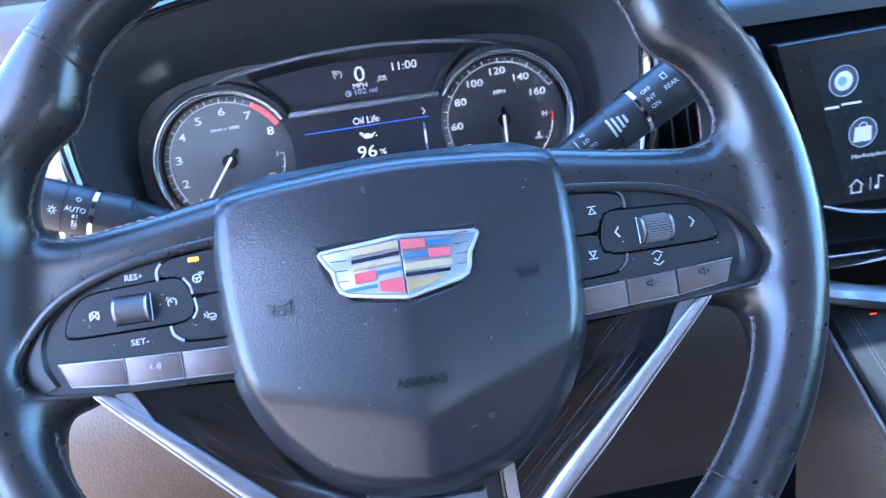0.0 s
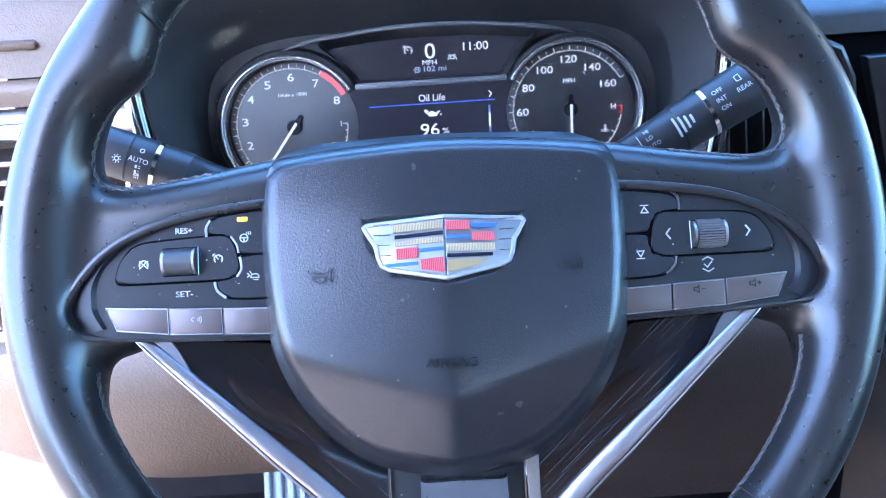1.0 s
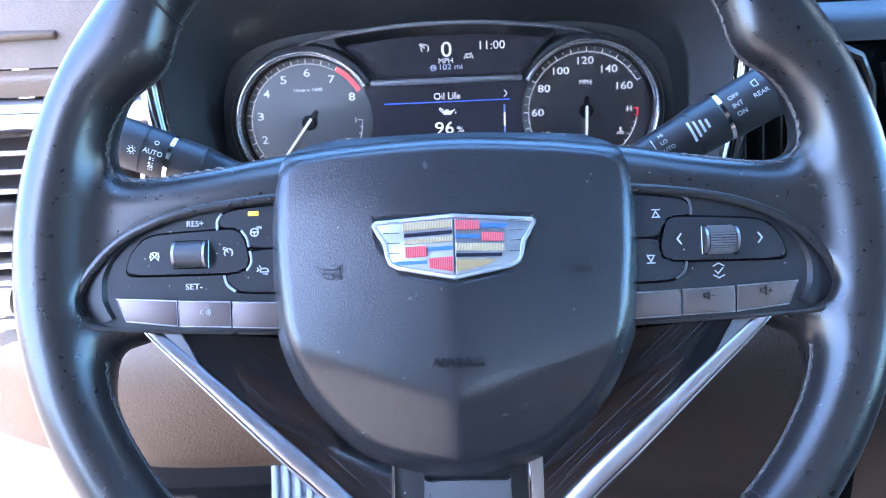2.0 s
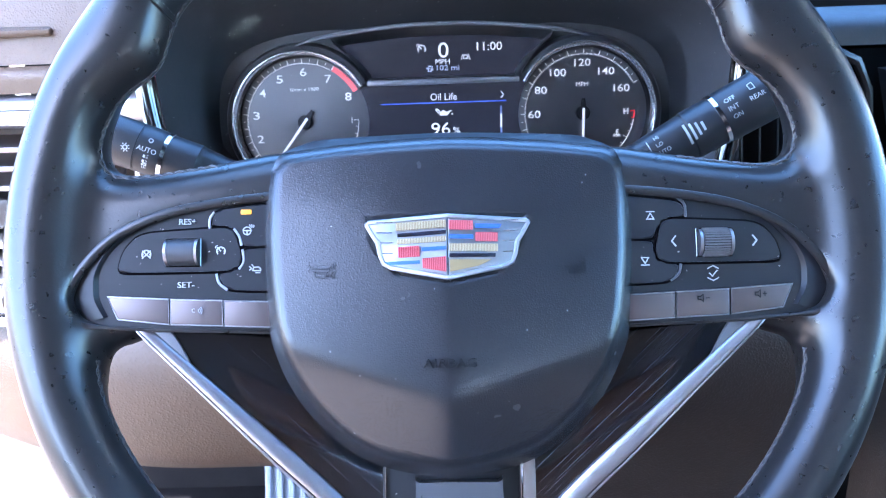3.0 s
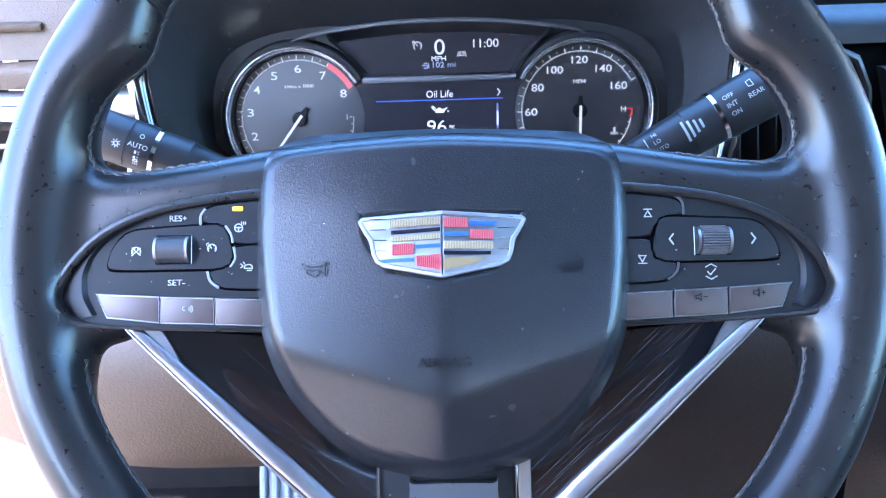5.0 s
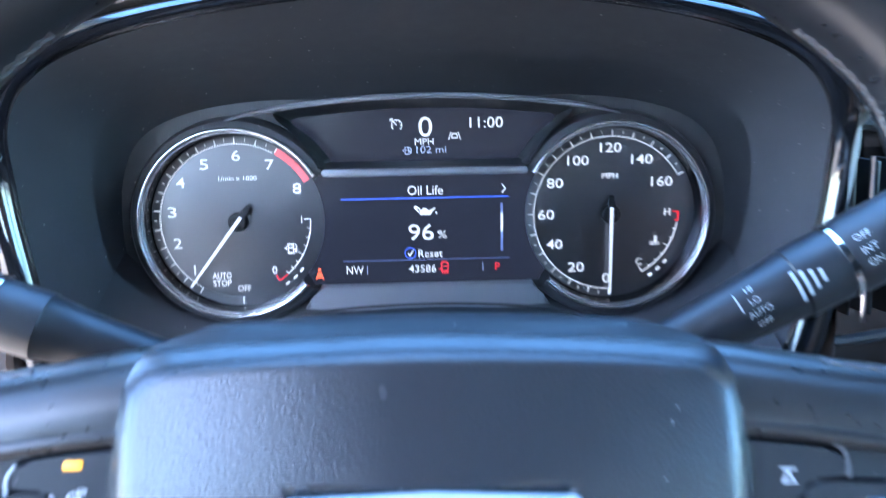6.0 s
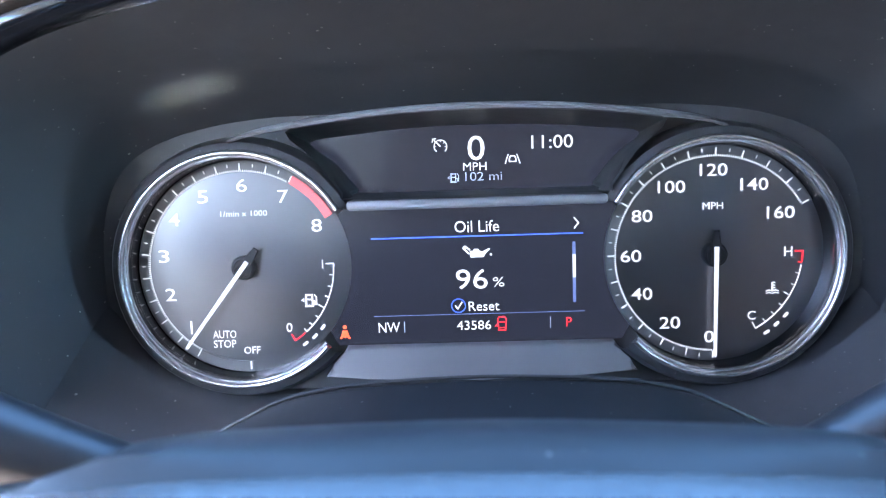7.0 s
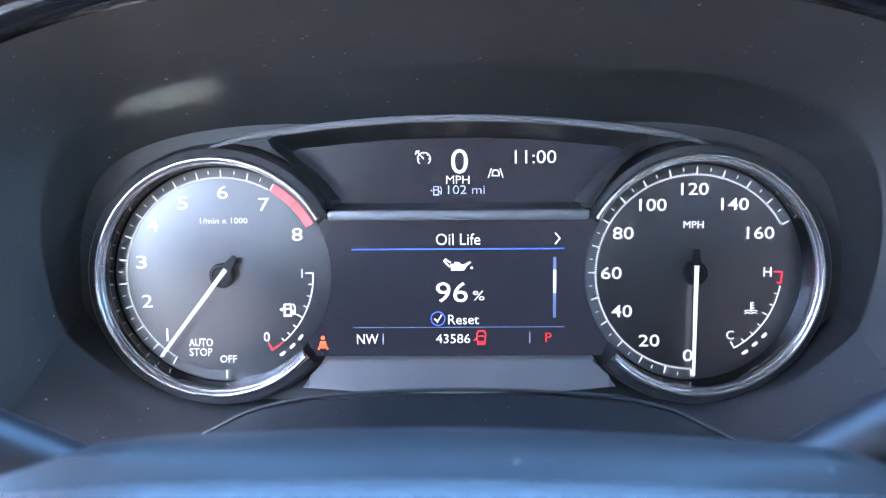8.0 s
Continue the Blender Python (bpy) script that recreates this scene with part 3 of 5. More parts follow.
floor_rows = []
for v, w in ((-58, -1), (-59, 10), (-60.5, 25), (-63, 45), (-66, 66), (-68, 86)):
    floor_rows.append([(x * 0.0055, (v + (6 + 34 * (1 - w / 87)) * (max(0, abs(x) - 16) / 14) ** 2.2) * 0.001, w * 0.001) for x in range(-30, 31)])
part("hood_floor", loft(floor_rows, closed=False), HOUSING, cluster, "dark floor of the hood below the gauges")


def at_angle(c, r, a, w=0.0):
    return (c[0] + r * math.cos(radians(a)), c[1] + r * math.sin(radians(a)), w)


def gauge(cx, name, a0, a1, t0, t1, label):
    """A round gauge: face, tick track, mirror-dark wall and bright ring, open towards the displays."""
    c = (cx, -0.0024)
    face = part(name, lathe([(0.0, 0.0004), (0.012, 0.0004), (0.0400, 0.0004), (0.0468, 0.0003)], centre=c, seg=96), DIAL, cluster, label)
    part("tick_track", lathe([(0.0418, 0.0004), (0.0420, 0.0008), (0.0464, 0.0013), (0.0467, 0.0009)], t0, t1, 120, c), TRACK, face, "grey printed track under the ticks")
    part("gauge_wall", lathe([(0.0467, 0.0003), (0.0469, 0.0020), (0.0472, 0.0060), (0.0474, 0.0092), (0.0478, 0.0098)], a0, a1, 120, c), WALL, face, "dark mirror-smooth wall round the face")
    part("gauge_bead", lathe([(0.0477, 0.0092), (0.0477, 0.0106), (0.0482, 0.0112), (0.0486, 0.0108), (0.0486, 0.0092)], a0, a1, 120, c, close=True), RING_CHROME, face, "thin inner chrome line")
    part("gauge_ring", lathe([(0.0486, 0.0100), *[(0.0499 - 0.0013 * math.cos(radians(q)), 0.0122 + 0.0018 * math.sin(radians(q))) for q in range(0, 181, 20)], (0.0514, 0.009)], a0, a1, 120, c, close=True), RING_CHROME, face, "bright chrome ring")
    part("gauge_flange", lathe([(0.0513, 0.0114), (0.0521, 0.0112), (0.0541, 0.0104), (0.0556, 0.008), (0.0566, 0.002), (0.0568, -0.001)], a0, a1, 96, c), HOUSING, face, "black flange round the ring")
    return face, c


def needle(face, c, angle, tail=0.0105):
    part("needle_hub", lathe([(0.0001, 0.0042), (0.0036, 0.0042), (0.0040, 0.0046), (0.0049, 0.0044), (0.0054, 0.0034), (0.0054, 0.0005)], centre=c, seg=36), SWITCH, face, "black needle hub")
    m = Matrix.Translation((*c, 0.0056)) @ Matrix.Rotation(radians(angle), 4, "Z")
    part("needle", prism([(-0.0036, -0.00095), (-0.0036, 0.00095), (0.0435, 0.00062), (0.0444, 0.0), (0.0435, -0.00062)], -0.0008, 0.0002, 0.0003, 1), GLOW_NEEDLE, face, "lit white needle", m=m)
    part("needle_tail", prism([(0.004, -0.0019), (0.004, 0.0019), (-0.004, 0.0021), (-tail, 0.0013), (-tail, -0.0013), (-0.004, -0.0021)], -0.0016, -0.0007, 0.0003, 1), SWITCH, face, m=m)


def tick(face, c, a, r0, r1, wide, mat, lift):
    p, q = at_angle(c, r0, a), at_angle(c, r1, a)
    h = lambda r: 0.0008 + max(0, r - 0.0420) * 0.11 + lift
    d = Vector((q[0] - p[0], q[1] - p[1], 0)).normalized()
    n = Vector((-d.y, d.x, 0)) * wide / 2
    b = bmesh.new()
    vs = [Vector((p[0], p[1], h(r0))) + n, Vector((p[0], p[1], h(r0))) - n, Vector((q[0], q[1], h(r1))) - n, Vector((q[0], q[1], h(r1))) + n]
    lo = [b.verts.new(v) for v in vs]
    hi = [b.verts.new(v + Vector((0, 0, 0.0003))) for v in vs]
    b.faces.new(hi)
    for i in range(4):
        b.faces.new((lo[i], lo[(i + 1) % 4], hi[(i + 1) % 4], hi[i]))
    return part("tick", b, mat, face, smooth=False)


def fine(face, c, a_from, a_to, step, r):
    b = bmesh.new()
    a = a_from
    while a >= a_to:
        p = at_angle(c, r, a, 0.0009)
        box((0.0009, 0.00036, 0.0003), p, bm=b, turn=Matrix.Rotation(radians(a), 4, "Z"))
        a -= step
    tagged(part("fine_ticks", b, GLOW_WHITE, face, smooth=False), kind="stuff")


tach, tc = gauge(-0.1019, "tachometer", 29.5, 318, 28.8, 272.5, "dark tachometer face with white figures")
for n, (x, y) in enumerate(mm((-127.4, -28.7), (-135.6, -13.7), (-137.4, 3.4), (-131.7, 19.4), (-118.5, 28.9), (-101.2, 33.4), (-83.4, 28.1), (-69.4, 15.1)), 1):
    part("figure", letters(str(n), x, y, 0.0006, 0.0056, None if n == 1 else 0.0046, bold=0.0 if n == 1 else 0.0015), GLOW_WHITE, tach)
k = 0.5
while k <= 7.01:
    whole = abs(2 * k - round(2 * k)) < 0.01
    a = 89.6 + (6 - k) * (27.2 if k <= 6 else 30.0)
    tick(tach, tc, a, 0.0424 if whole else 0.0438, 0.0454 if whole else 0.0452, 0.0006 if whole else 0.00045, GLOW_TICK, 0)
    k += 0.25
fine(tach, tc, 239, 61, 1.25, 0.0421)
red = bmesh.new()
for a0, a1 in ((59.3, 44.8), (44.2, 29.4)):
    lathe([(0.0418, 0.0013), (0.0456, 0.0017)], a0, a1, 10, tc, red)
part("red_zone", red, GLOW_ROSE, tach, "red warning band")
part("caption", letters("1/min x 1000", -0.1010, 0.0212, 0.0006, 0.0024, 0.0205), GLOW_WHITE, tach)
part("caption", letters("AUTO", -0.1128, -0.0321, 0.0006, 0.0034, 0.0104), GLOW_WHITE, tach)
part("caption", letters("STOP", -0.1129, -0.0364, 0.0006, 0.0034, 0.0100), GLOW_WHITE, tach)
part("caption", letters("OFF", -0.1009, -0.0395, 0.0006, 0.0032, 0.0072), GLOW_WHITE, tach)
tick(tach, tc, 270.4, 0.0420, 0.0456, 0.0007, GLOW_TICK, 0)
needle(tach, tc, 232.3)


def side_scale(face, c, r, a0, a1, ticks, red, dashes):
    """The small curved scale inside a gauge: arc, inward ticks, a red end and three level dashes."""
    arc_of = lambda p, q: [at_angle(c, r, p + (q - p) * i / 24)[:2] for i in range(25)]
    part("scale_arc", stroke(arc_of(a0, a1), 0.0005, at=(0, 0, 0.0006)), GLOW_WHITE, face)
    for a, long in ticks:
        part("scale_tick", stroke([at_angle(c, r - long, a)[:2], at_angle(c, r, a)[:2]], 0.0005, at=(0, 0, 0.0007)), GLOW_WHITE, face)
    outer, inner = red
    part("red_end", stroke([at_angle(c, r - 0.0032, outer)[:2]] + arc_of(outer, inner), 0.0006, at=(0, 0, 0.0008)), GLOW_RED, face, "red end of the scale")
    for a, rr in dashes:
        p, q = at_angle(c, rr, a - 1.2), at_angle(c, rr, a + 1.2)
        d = Vector((q[0] - p[0], q[1] - p[1])).normalized() * 0.0005
        n = Vector((-d.y, d.x))
        pill = [(x[0] + e.x, x[1] + e.y) for x, e in ((p, n * 1.2), (p, n * 0.7 - d), (p, -n * 0.7 - d), (p, -n * 1.2), (q, -n * 1.2), (q, d - n * 0.7), (q, d + n * 0.7), (q, n * 1.2))]
        part("level_dash", prism(pill, 0.0006, 0.0009), GLOW_WHITE, face, smooth=False)


side_scale(tach, tc, 0.0390, 1, -48.5, [(1, 0.0034), (-6.5, 0.0018), (-14.3, 0.0018), (-21.5, 0.0018), (-29, 0.0030), (-36.5, 0.0018), (-43, 0.0018), (-48.5, 0.0018)], (-58, -50), [(-39.8, 0.0430), (-47, 0.0430), (-54.4, 0.0428)])
part("caption", letters("1", -0.0677, -0.0019, 0.0006, 0.0038), GLOW_WHITE, tach)
part("caption", letters("0", -0.0838, -0.0297, 0.0006, 0.0040, 0.0026), GLOW_WHITE, tach)


def fuel_pump(x, y, z, s, mat, parent):
    b = stroke([(-0.3, -0.5), (-0.3, 0.45), (0.25, 0.45), (0.25, -0.5)], 0.14, 0.0002 / s, True)
    stroke([(-0.3, 0.05), (0.25, 0.05)], 0.12, 0.0002 / s, bm=b)
    stroke([(0.25, -0.1), (0.45, -0.1), (0.45, -0.4), (0.6, -0.4), (0.6, 0.25), (0.42, 0.5)], 0.11, 0.0002 / s, bm=b)
    stroke([(-0.4, -0.55), (0.35, -0.55)], 0.13, 0.0002 / s, bm=b)
    prism([(-0.75, 0.0), (-0.48, 0.18), (-0.48, -0.18)], 0, 0.0002 / s, bm=b)
    b.transform(Matrix.Translation((x, y, z)) @ Matrix.Diagonal((s, s, s, 1)))
    return part("fuel_symbol", b, mat, parent, smooth=False)


fuel_pump(-0.0742, -0.0177, 0.0006, 0.0050, GLOW_WHITE, tach)

speedo, sc = gauge(0.1012, "speedometer", -136, 151, 28.2, 270.5, "dark speedometer face with white figures")
FIGURES = mm((99.6, -38.6), (82.7, -32.0), (70.7, -19.0), (66.0, -2.4), (70.8, 14.8), (83.3, 26.9), (101.0, 33.6), (118.2, 27.0), (129.4, 14.7))
for v in range(0, 161, 20):
    x, y = FIGURES[v // 20]
    part("figure", letters(str(v), x, y, 0.0006, 0.0052, (0.0042, 0.0088, 0.0116)[len(str(v)) - 1], bold=0.0015), GLOW_WHITE, speedo)
for i in range(33):
    a = 269.8 - i * 7.52
    tick(speedo, sc, a, 0.0424 if i % 2 == 0 else 0.0438, 0.0454 if i % 2 == 0 else 0.0452, 0.0006 if i % 2 == 0 else 0.00045, GLOW_TICK, 0)
fine(speedo, sc, 269, 30, 1.25, 0.0421)
part("caption", letters("MPH", 0.1008, 0.0183, 0.0006, 0.0030, 0.0086), GLOW_WHITE, speedo)
needle(speedo, sc, 269.6)
side_scale(speedo, sc, 0.0377, -8.8, -61, [(-14.5, 0.0018), (-22.6, 0.0018), (-30, 0.0030), (-38.4, 0.0018), (-46, 0.0018), (-53.5, 0.0018), (-61, 0.0032)], (0.5, -7), [(-41.4, 0.0415), (-49, 0.0415), (-56.5, 0.0418)])
part("red_end", stroke([at_angle(sc, 0.0360, -7)[:2], at_angle(sc, 0.0377, -7)[:2]], 0.0006, at=(0, 0, 0.0008)), GLOW_RED, speedo)
part("caption", letters("H", 0.1329, -0.0022, 0.0006, 0.0040), GLOW_WHITE, speedo)
part("caption", letters("C", 0.1177, -0.0297, 0.0006, 0.0038), GLOW_WHITE, speedo)
th = stroke([(0, -0.3), (0, 0.55)], 0.16, 0.05)
for y in (0.0, 0.25, 0.5):
    stroke([(0, y), (0.28, y)], 0.1, 0.05, bm=th)
for y in (-0.32, -0.55):
    stroke([(-0.6, y), (-0.3, y + 0.1), (0, y), (0.3, y + 0.1), (0.6, y)], 0.1, 0.05, bm=th)
th.transform(Matrix.Translation((0.1264, -0.0178, 0.0006)) @ Matrix.Diagonal((0.0045, 0.0045, 0.0045, 1)))
part("coolant_symbol", th, GLOW_WHITE, speedo, smooth=False)

# lit words and symbols of the displays
Z = 0.0007


def lit(name, bm, mat, parent=main_disp):
    return part(name, bm, mat, parent, smooth=False)


lit("word", letters("Oil Life", 0.0000, 0.0126, Z, 0.0050, 0.0192, bold=0.0021), GLOW_WHITE)
lit("chevron", stroke(mm((41.7, 15.2), (43.7, 12.8), (41.7, 10.4)), 0.0006, at=(0, 0, Z)), GLOW_WHITE)
lit("rule", stroke(mm((-46, 8.4), (45.6, 8.4)), 0.0006, at=(0, 0, Z)), GLOW_BLUE)
can = prism(mm((-3.2, -0.9), (2.6, -0.9), (3.6, 0.8), (5.6, 2.6), (5.0, 3.0), (2.0, 1.6), (0.6, 2.2), (0.4, 2.8), (-1.6, 2.8), (-1.8, 2.0), (-3.4, 2.0)), 0, 0.0003)
stroke(mm((-3.2, 2.4), (-5.4, 3.9), (-6.0, 3.2), (-3.6, 0.6)), 0.0008, bm=can)
prism(circle(0.0006, 10, (0.0058, 0.0002)), 0, 0.0003, bm=can)
can.transform(Matrix.Translation((0, 0, Z)))
lit("oil_can_symbol", can, GLOW_WHITE)
lit("reading", letters("96", -0.0028, -0.0104, Z, 0.0088, 0.0138, bold=0.0028), GLOW_WHITE)
lit("reading", letters("%", 0.0088, -0.0119, Z, 0.0042, 0.0050, bold=0.0014), GLOW_WHITE)
lit("check_ring", stroke(circle(0.0030, 28, (-0.0089, -0.0220)), 0.0005, closed=True, at=(0, 0, Z)), GLOW_BLUE)
lit("check_mark", stroke(mm((-10.4, -21.9), (-9.2, -23.4), (-7.3, -20.3)), 0.0006, at=(0, 0, Z)), GLOW_WHITE)
lit("word", letters("Reset", 0.0022, -0.0224, Z, 0.0042, 0.0134, bold=0.0014), GLOW_WHITE)
lit("scroll_bar", box((0.0013, 0.0264, 0.0003), (0.0416, -0.0085, Z)), GLOW_SLATE)
lit("scroll_thumb", box((0.0013, 0.0100, 0.0004), (0.0416, -0.0058, Z + 0.0002)), GLOW_WHITE)
lit("rule", stroke(mm((-46, -25.8), (46, -25.7)), 0.0003, at=(0, 0, Z)), GLOW_SLATE)
lit("heading", letters("NW", -0.0396, -0.0309, Z, 0.0044, 0.0094, bold=0.0010), GLOW_WHITE)
lit("divider", box((0.0004, 0.0048, 0.0003), (-0.0329, -0.0309, Z)), GLOW_DIM)
lit("reading", letters("43586", -0.0024, -0.0308, Z, 0.0040, 0.0150, bold=0.0010), GLOW_WHITE)
car = stroke(mm((-1.5, -2.7), (-1.9, 2.0), (-1.2, 3.2), (1.2, 3.2), (1.9, 2.0), (1.5, -2.7)), 0.0006, closed=True)
stroke(mm((-1.2, 0.9), (1.2, 0.9)), 0.0005, bm=car)
stroke(mm((-1.2, -1.6), (1.2, -1.6)), 0.0005, bm=car)
stroke(mm((-1.9, 0.2), (-3.0, -0.9), (-1.8, -0.6)), 0.0005, bm=car)
car.transform(Matrix.Translation((0.0099, -0.0306, Z)))
lit("door_ajar_symbol", car, GLOW_RED)
lit("divider", box((0.0004, 0.0048, 0.0003), (0.0310, -0.0304, Z)), GLOW_DIM)
lit("gear_letter", letters("P", 0.0391, -0.0304, Z, 0.0041, bold=0.0021), GLOW_RED)
belt = prism(circle(0.0009, 14, (0, 0.0024)), 0, 0.0003)
prism(mm((-1.7, -1.6), (-1.2, 0.9), (1.2, 0.9), (1.7, -1.6)), 0, 0.0003, bm=belt)
stroke(mm((-2.3, -2.6), (-0.6, -1.6)), 0.0006, bm=belt)
stroke(mm((2.3, -2.6), (0.6, -1.6)), 0.0006, bm=belt)
prism(circle(0.0004, 8, (0, -0.0021)), 0, 0.0003, bm=belt)
stroke(mm((-1.7, -2.9), (-1.7, -1.7), (1.7, -1.7), (1.7, -2.9)), 0.0005, bm=belt)
belt.transform(Matrix.Translation((-0.0592, -0.0326, 0.0009)))
lit("seat_belt_symbol", belt, GLOW_ORANGE)

ZU = -0.0206
lit("speed", letters("0", 0.0009, 0.0463, ZU, 0.0112, 0.0078, bold=0.0014), GLOW_WHITE, up_disp)
lit("unit", letters("MPH", 0.0001, 0.0380, ZU, 0.0036, 0.0106), GLOW_WHITE, up_disp)
lit("clock", letters("11:00", 0.0353, 0.0481, ZU, 0.0060, 0.0188, bold=0.0014), GLOW_WHITE, up_disp)
lit("range", letters("102 mi", 0.0040, 0.0335, ZU, 0.0040, 0.0168, bold=0.0003), GLOW_DIM, up_disp)
fuel_pump(-0.0097, 0.0332, ZU, 0.0038, GLOW_DIM, up_disp)
cr = stroke(circle(0.0029, 26, (0, 0), -50, 230), 0.0005)
stroke(mm((0, 0), (-2.9, 2.9)), 0.0006, bm=cr)
stroke(mm((-3.8, 1.9), (-3.4, 3.4), (-1.9, 3.6)), 0.0005, bm=cr)
for a in (0, 45, 90, 135, 180):
    stroke([at_angle((0, 0), 0.0019, a)[:2], at_angle((0, 0), 0.0029, a)[:2]], 0.0004, bm=cr)
cr.transform(Matrix.Translation((-0.0152, 0.0475, ZU)))
lit("cruise_symbol", cr, GLOW_WHITE, up_disp)
ln = stroke(mm((-3.4, -2.2), (-1.9, 2.2)), 0.0005)
stroke(mm((3.4, -2.2), (1.9, 2.2)), 0.0005, bm=ln)
stroke(mm((-1.5, -1.2), (-1.5, 0.2), (-0.9, 1.3), (0.9, 1.3), (1.5, 0.2), (1.5, -1.2)), 0.0006, closed=True, bm=ln)
ln.transform(Matrix.Translation((0.0173, 0.0409, ZU)))
lit("lane_symbol", ln, GLOW_WHITE, up_disp)

# ---- steering column ----
column = thing("steering_column", pose(0, 0.17, 0.95), "dark plastic steering column cover behind the wheel", "steering column")
TOPS = mm((-126, 985), (-122, 1012), (-112, 1022), (-97, 1026.5), (-84, 1033), (-68, 1040.5), (-44, 1045), (0, 1047))
sect = spline(TOPS + [(-p[0], p[1]) for p in reversed(TOPS[:-1])] + mm((100, 940), (40, 915), (-40, 915), (-100, 940)), 3)
rings = []
for y, kx, dz in ((0.176, 0.985, -0.003), (0.172, 1.0, 0.0), (0.15, 0.99, -0.002), (0.11, 0.86, -0.008), (0.08, 0.70, -0.014), (0.065, 0.60, -0.018)):
    rings.append([(p[0] * kx, y, 0.96 + (p[1] - 0.96) * (kx * 0.4 + 0.6) + dz) for p in sect])
on(column, link("shroud", loft(rings, cap=True), SHROUD, label="dark moulded column shroud"))
brow = spline([(p[0], 0.1755, p[1]) for p in TOPS[2:] + [(-q[0], q[1]) for q in reversed(TOPS[2:-1])]], 4, False)
on(column, link("shroud_edge", tube(brow, 0.0007, 8), STALK_BLACK, label="rounded edge of the shroud"))
on(column, link("lower_shroud", box((0.13, 0.16, 0.10), (0, 0.14, 0.89), 0.02, 4, turn=pose(0, 0, 0, -25)), HOUSING))


def stalk(name, base, tip, marks, label, ring_at, group, fat=1.0):
    """A column lever: tapered arm, bright ring and a turning knob."""
    a, b = Vector(base), Vector(tip)
    d = b - a
    q = d.to_track_quat("Z", "Y").to_matrix().to_4x4()
    ob = thing(name, WHEEL @ Matrix.Translation(a) @ q, label, "column lever", group)
    L = d.length
    R = L * ring_at
    turned = lambda p: lathe([(r * fat, h) for r, h in p], seg=40)
    prof = [(0.0085, 0), (0.0090, L * 0.2), (0.0104, L * 0.42), (0.0118, R - 0.018), (0.0124, R - 0.0172), (0.0124, R - 0.0012)]
    part("arm", turned([(0.0001, 0)] + prof + [(0.0001, R - 0.001)]), STALK_BLACK, ob)
    part("ring", turned([(0.0122, R - 0.0014), (0.0131, R - 0.0011), (0.0131, R + 0.0011), (0.0122, R + 0.0014)]), CHROME, ob, "bright ring")
    part("knob", turned([(0.0001, R), (0.0125, R + 0.0013), (0.0131, R + 0.004), (0.0133, L - 0.006), (0.0128, L - 0.002), (0.0110, L), (0.0001, L + 0.0006)]), STALK_BLACK, ob, "black turning end")
    return ob


wiper = stalk("wiper_lever", mm((59, 28.5, -103))[0], mm((180, 90, -79))[0], None, "black wiper lever with white markings behind the wheel", 0.733, "column levers", 1.1)
turn = stalk("indicator_lever", mm((-70, 30, -98))[0], mm((-196, 75, -74))[0], None, "black indicator lever with lamp markings behind the wheel", 0.648, "column levers")

# ---- steering wheel ----
wheel = thing("steering_wheel", WHEEL, "black leather steering wheel with satin controls and a coloured crest", "steering wheel")


def rim_section(a):
    """Radius of the rim's middle, its half width and half depth, at that angle from the right."""
    f = abs(math.degrees(math.asin(math.sin(radians(a)))))
    up = math.sin(radians(a)) > 0
    inner = 0.1643 - (0.0098 * math.exp(-((f - 33.5) / 6.5) ** 2) if up else 0.0)
    outer = 0.1949 + 0.0006 * math.sin(radians(a))
    half = (outer - inner) / 2
    return outer - half, half, 0.0165 + 0.10 * (half - 0.0160)


# the leather skin: rim and spokes flow into one another, so they are one blended surface
OPEN_TOP = spline([(u, v, 0) for u, v in ((-30, 46), (-60, 45), (-80.6, 42.3), (-98, 39.3), (-116, 36.6), (-134.5, 34.6), (-144.5, 36.2), (-150.4, 41), (-152.4, 49), (-151.5, 58), (-149.5, 66), (-150, 78), (-156, 96))], 12, False)
OPEN_LOW = spline([(u, v, 0) for u, v in ((-95, -32), (-120, -34), (-137, -38.8), (-145.7, -41.7), (-149.8, -46.5), (-151.5, -53), (-154, -64), (-158, -82))], 12, False)


def signed_gap(U, V, line, side):
    """Distance of places in the wheel's plane to a line, positive on the leather's side of it."""
    P = np.array([p[:2] for p in line]) * 0.001
    P = P * 1.036 + np.array([0, 0.0296 * 0.036])
    T = np.gradient(P, axis=0)
    best, sign = np.full(U.shape, 9.0), np.ones(U.shape)
    for p, t in zip(P, T):
        dx, dy = U - p[0], V - p[1]
        d = np.hypot(dx, dy)
        near = d < best
        best = np.where(near, d, best)
        sign = np.where(near, np.sign(t[0] * dy - t[1] * dx) * side, sign)
    return best * sign


def within(U, V, outline):
    """Signed distance to a closed outline, negative inside."""
    P = np.array([p[:2] for p in outline])
    best, inside_it = np.full(U.shape, 9.0), np.zeros(U.shape, bool)
    for a, b in zip(P, np.roll(P, -1, axis=0)):
        e = b - a
        t = np.clip(((U - a[0]) * e[0] + (V - a[1]) * e[1]) / (e @ e), 0, 1)
        best = np.minimum(best, np.hypot(U - a[0] - t * e[0], V - a[1] - t * e[1]))
        crosses = ((a[1] > V) != (b[1] > V)) & (U < (b[0] - a[0]) * (V - a[1]) / (b[1] - a[1] if b[1] != a[1] else 1e-9) + a[0])
        inside_it ^= crosses
    return np.where(inside_it, -best, best)


def blend(a, b, k):
    h = np.clip(0.5 + 0.5 * (b - a) / k, 0, 1)
    return b * (1 - h) + a * h - k * h * (1 - h)


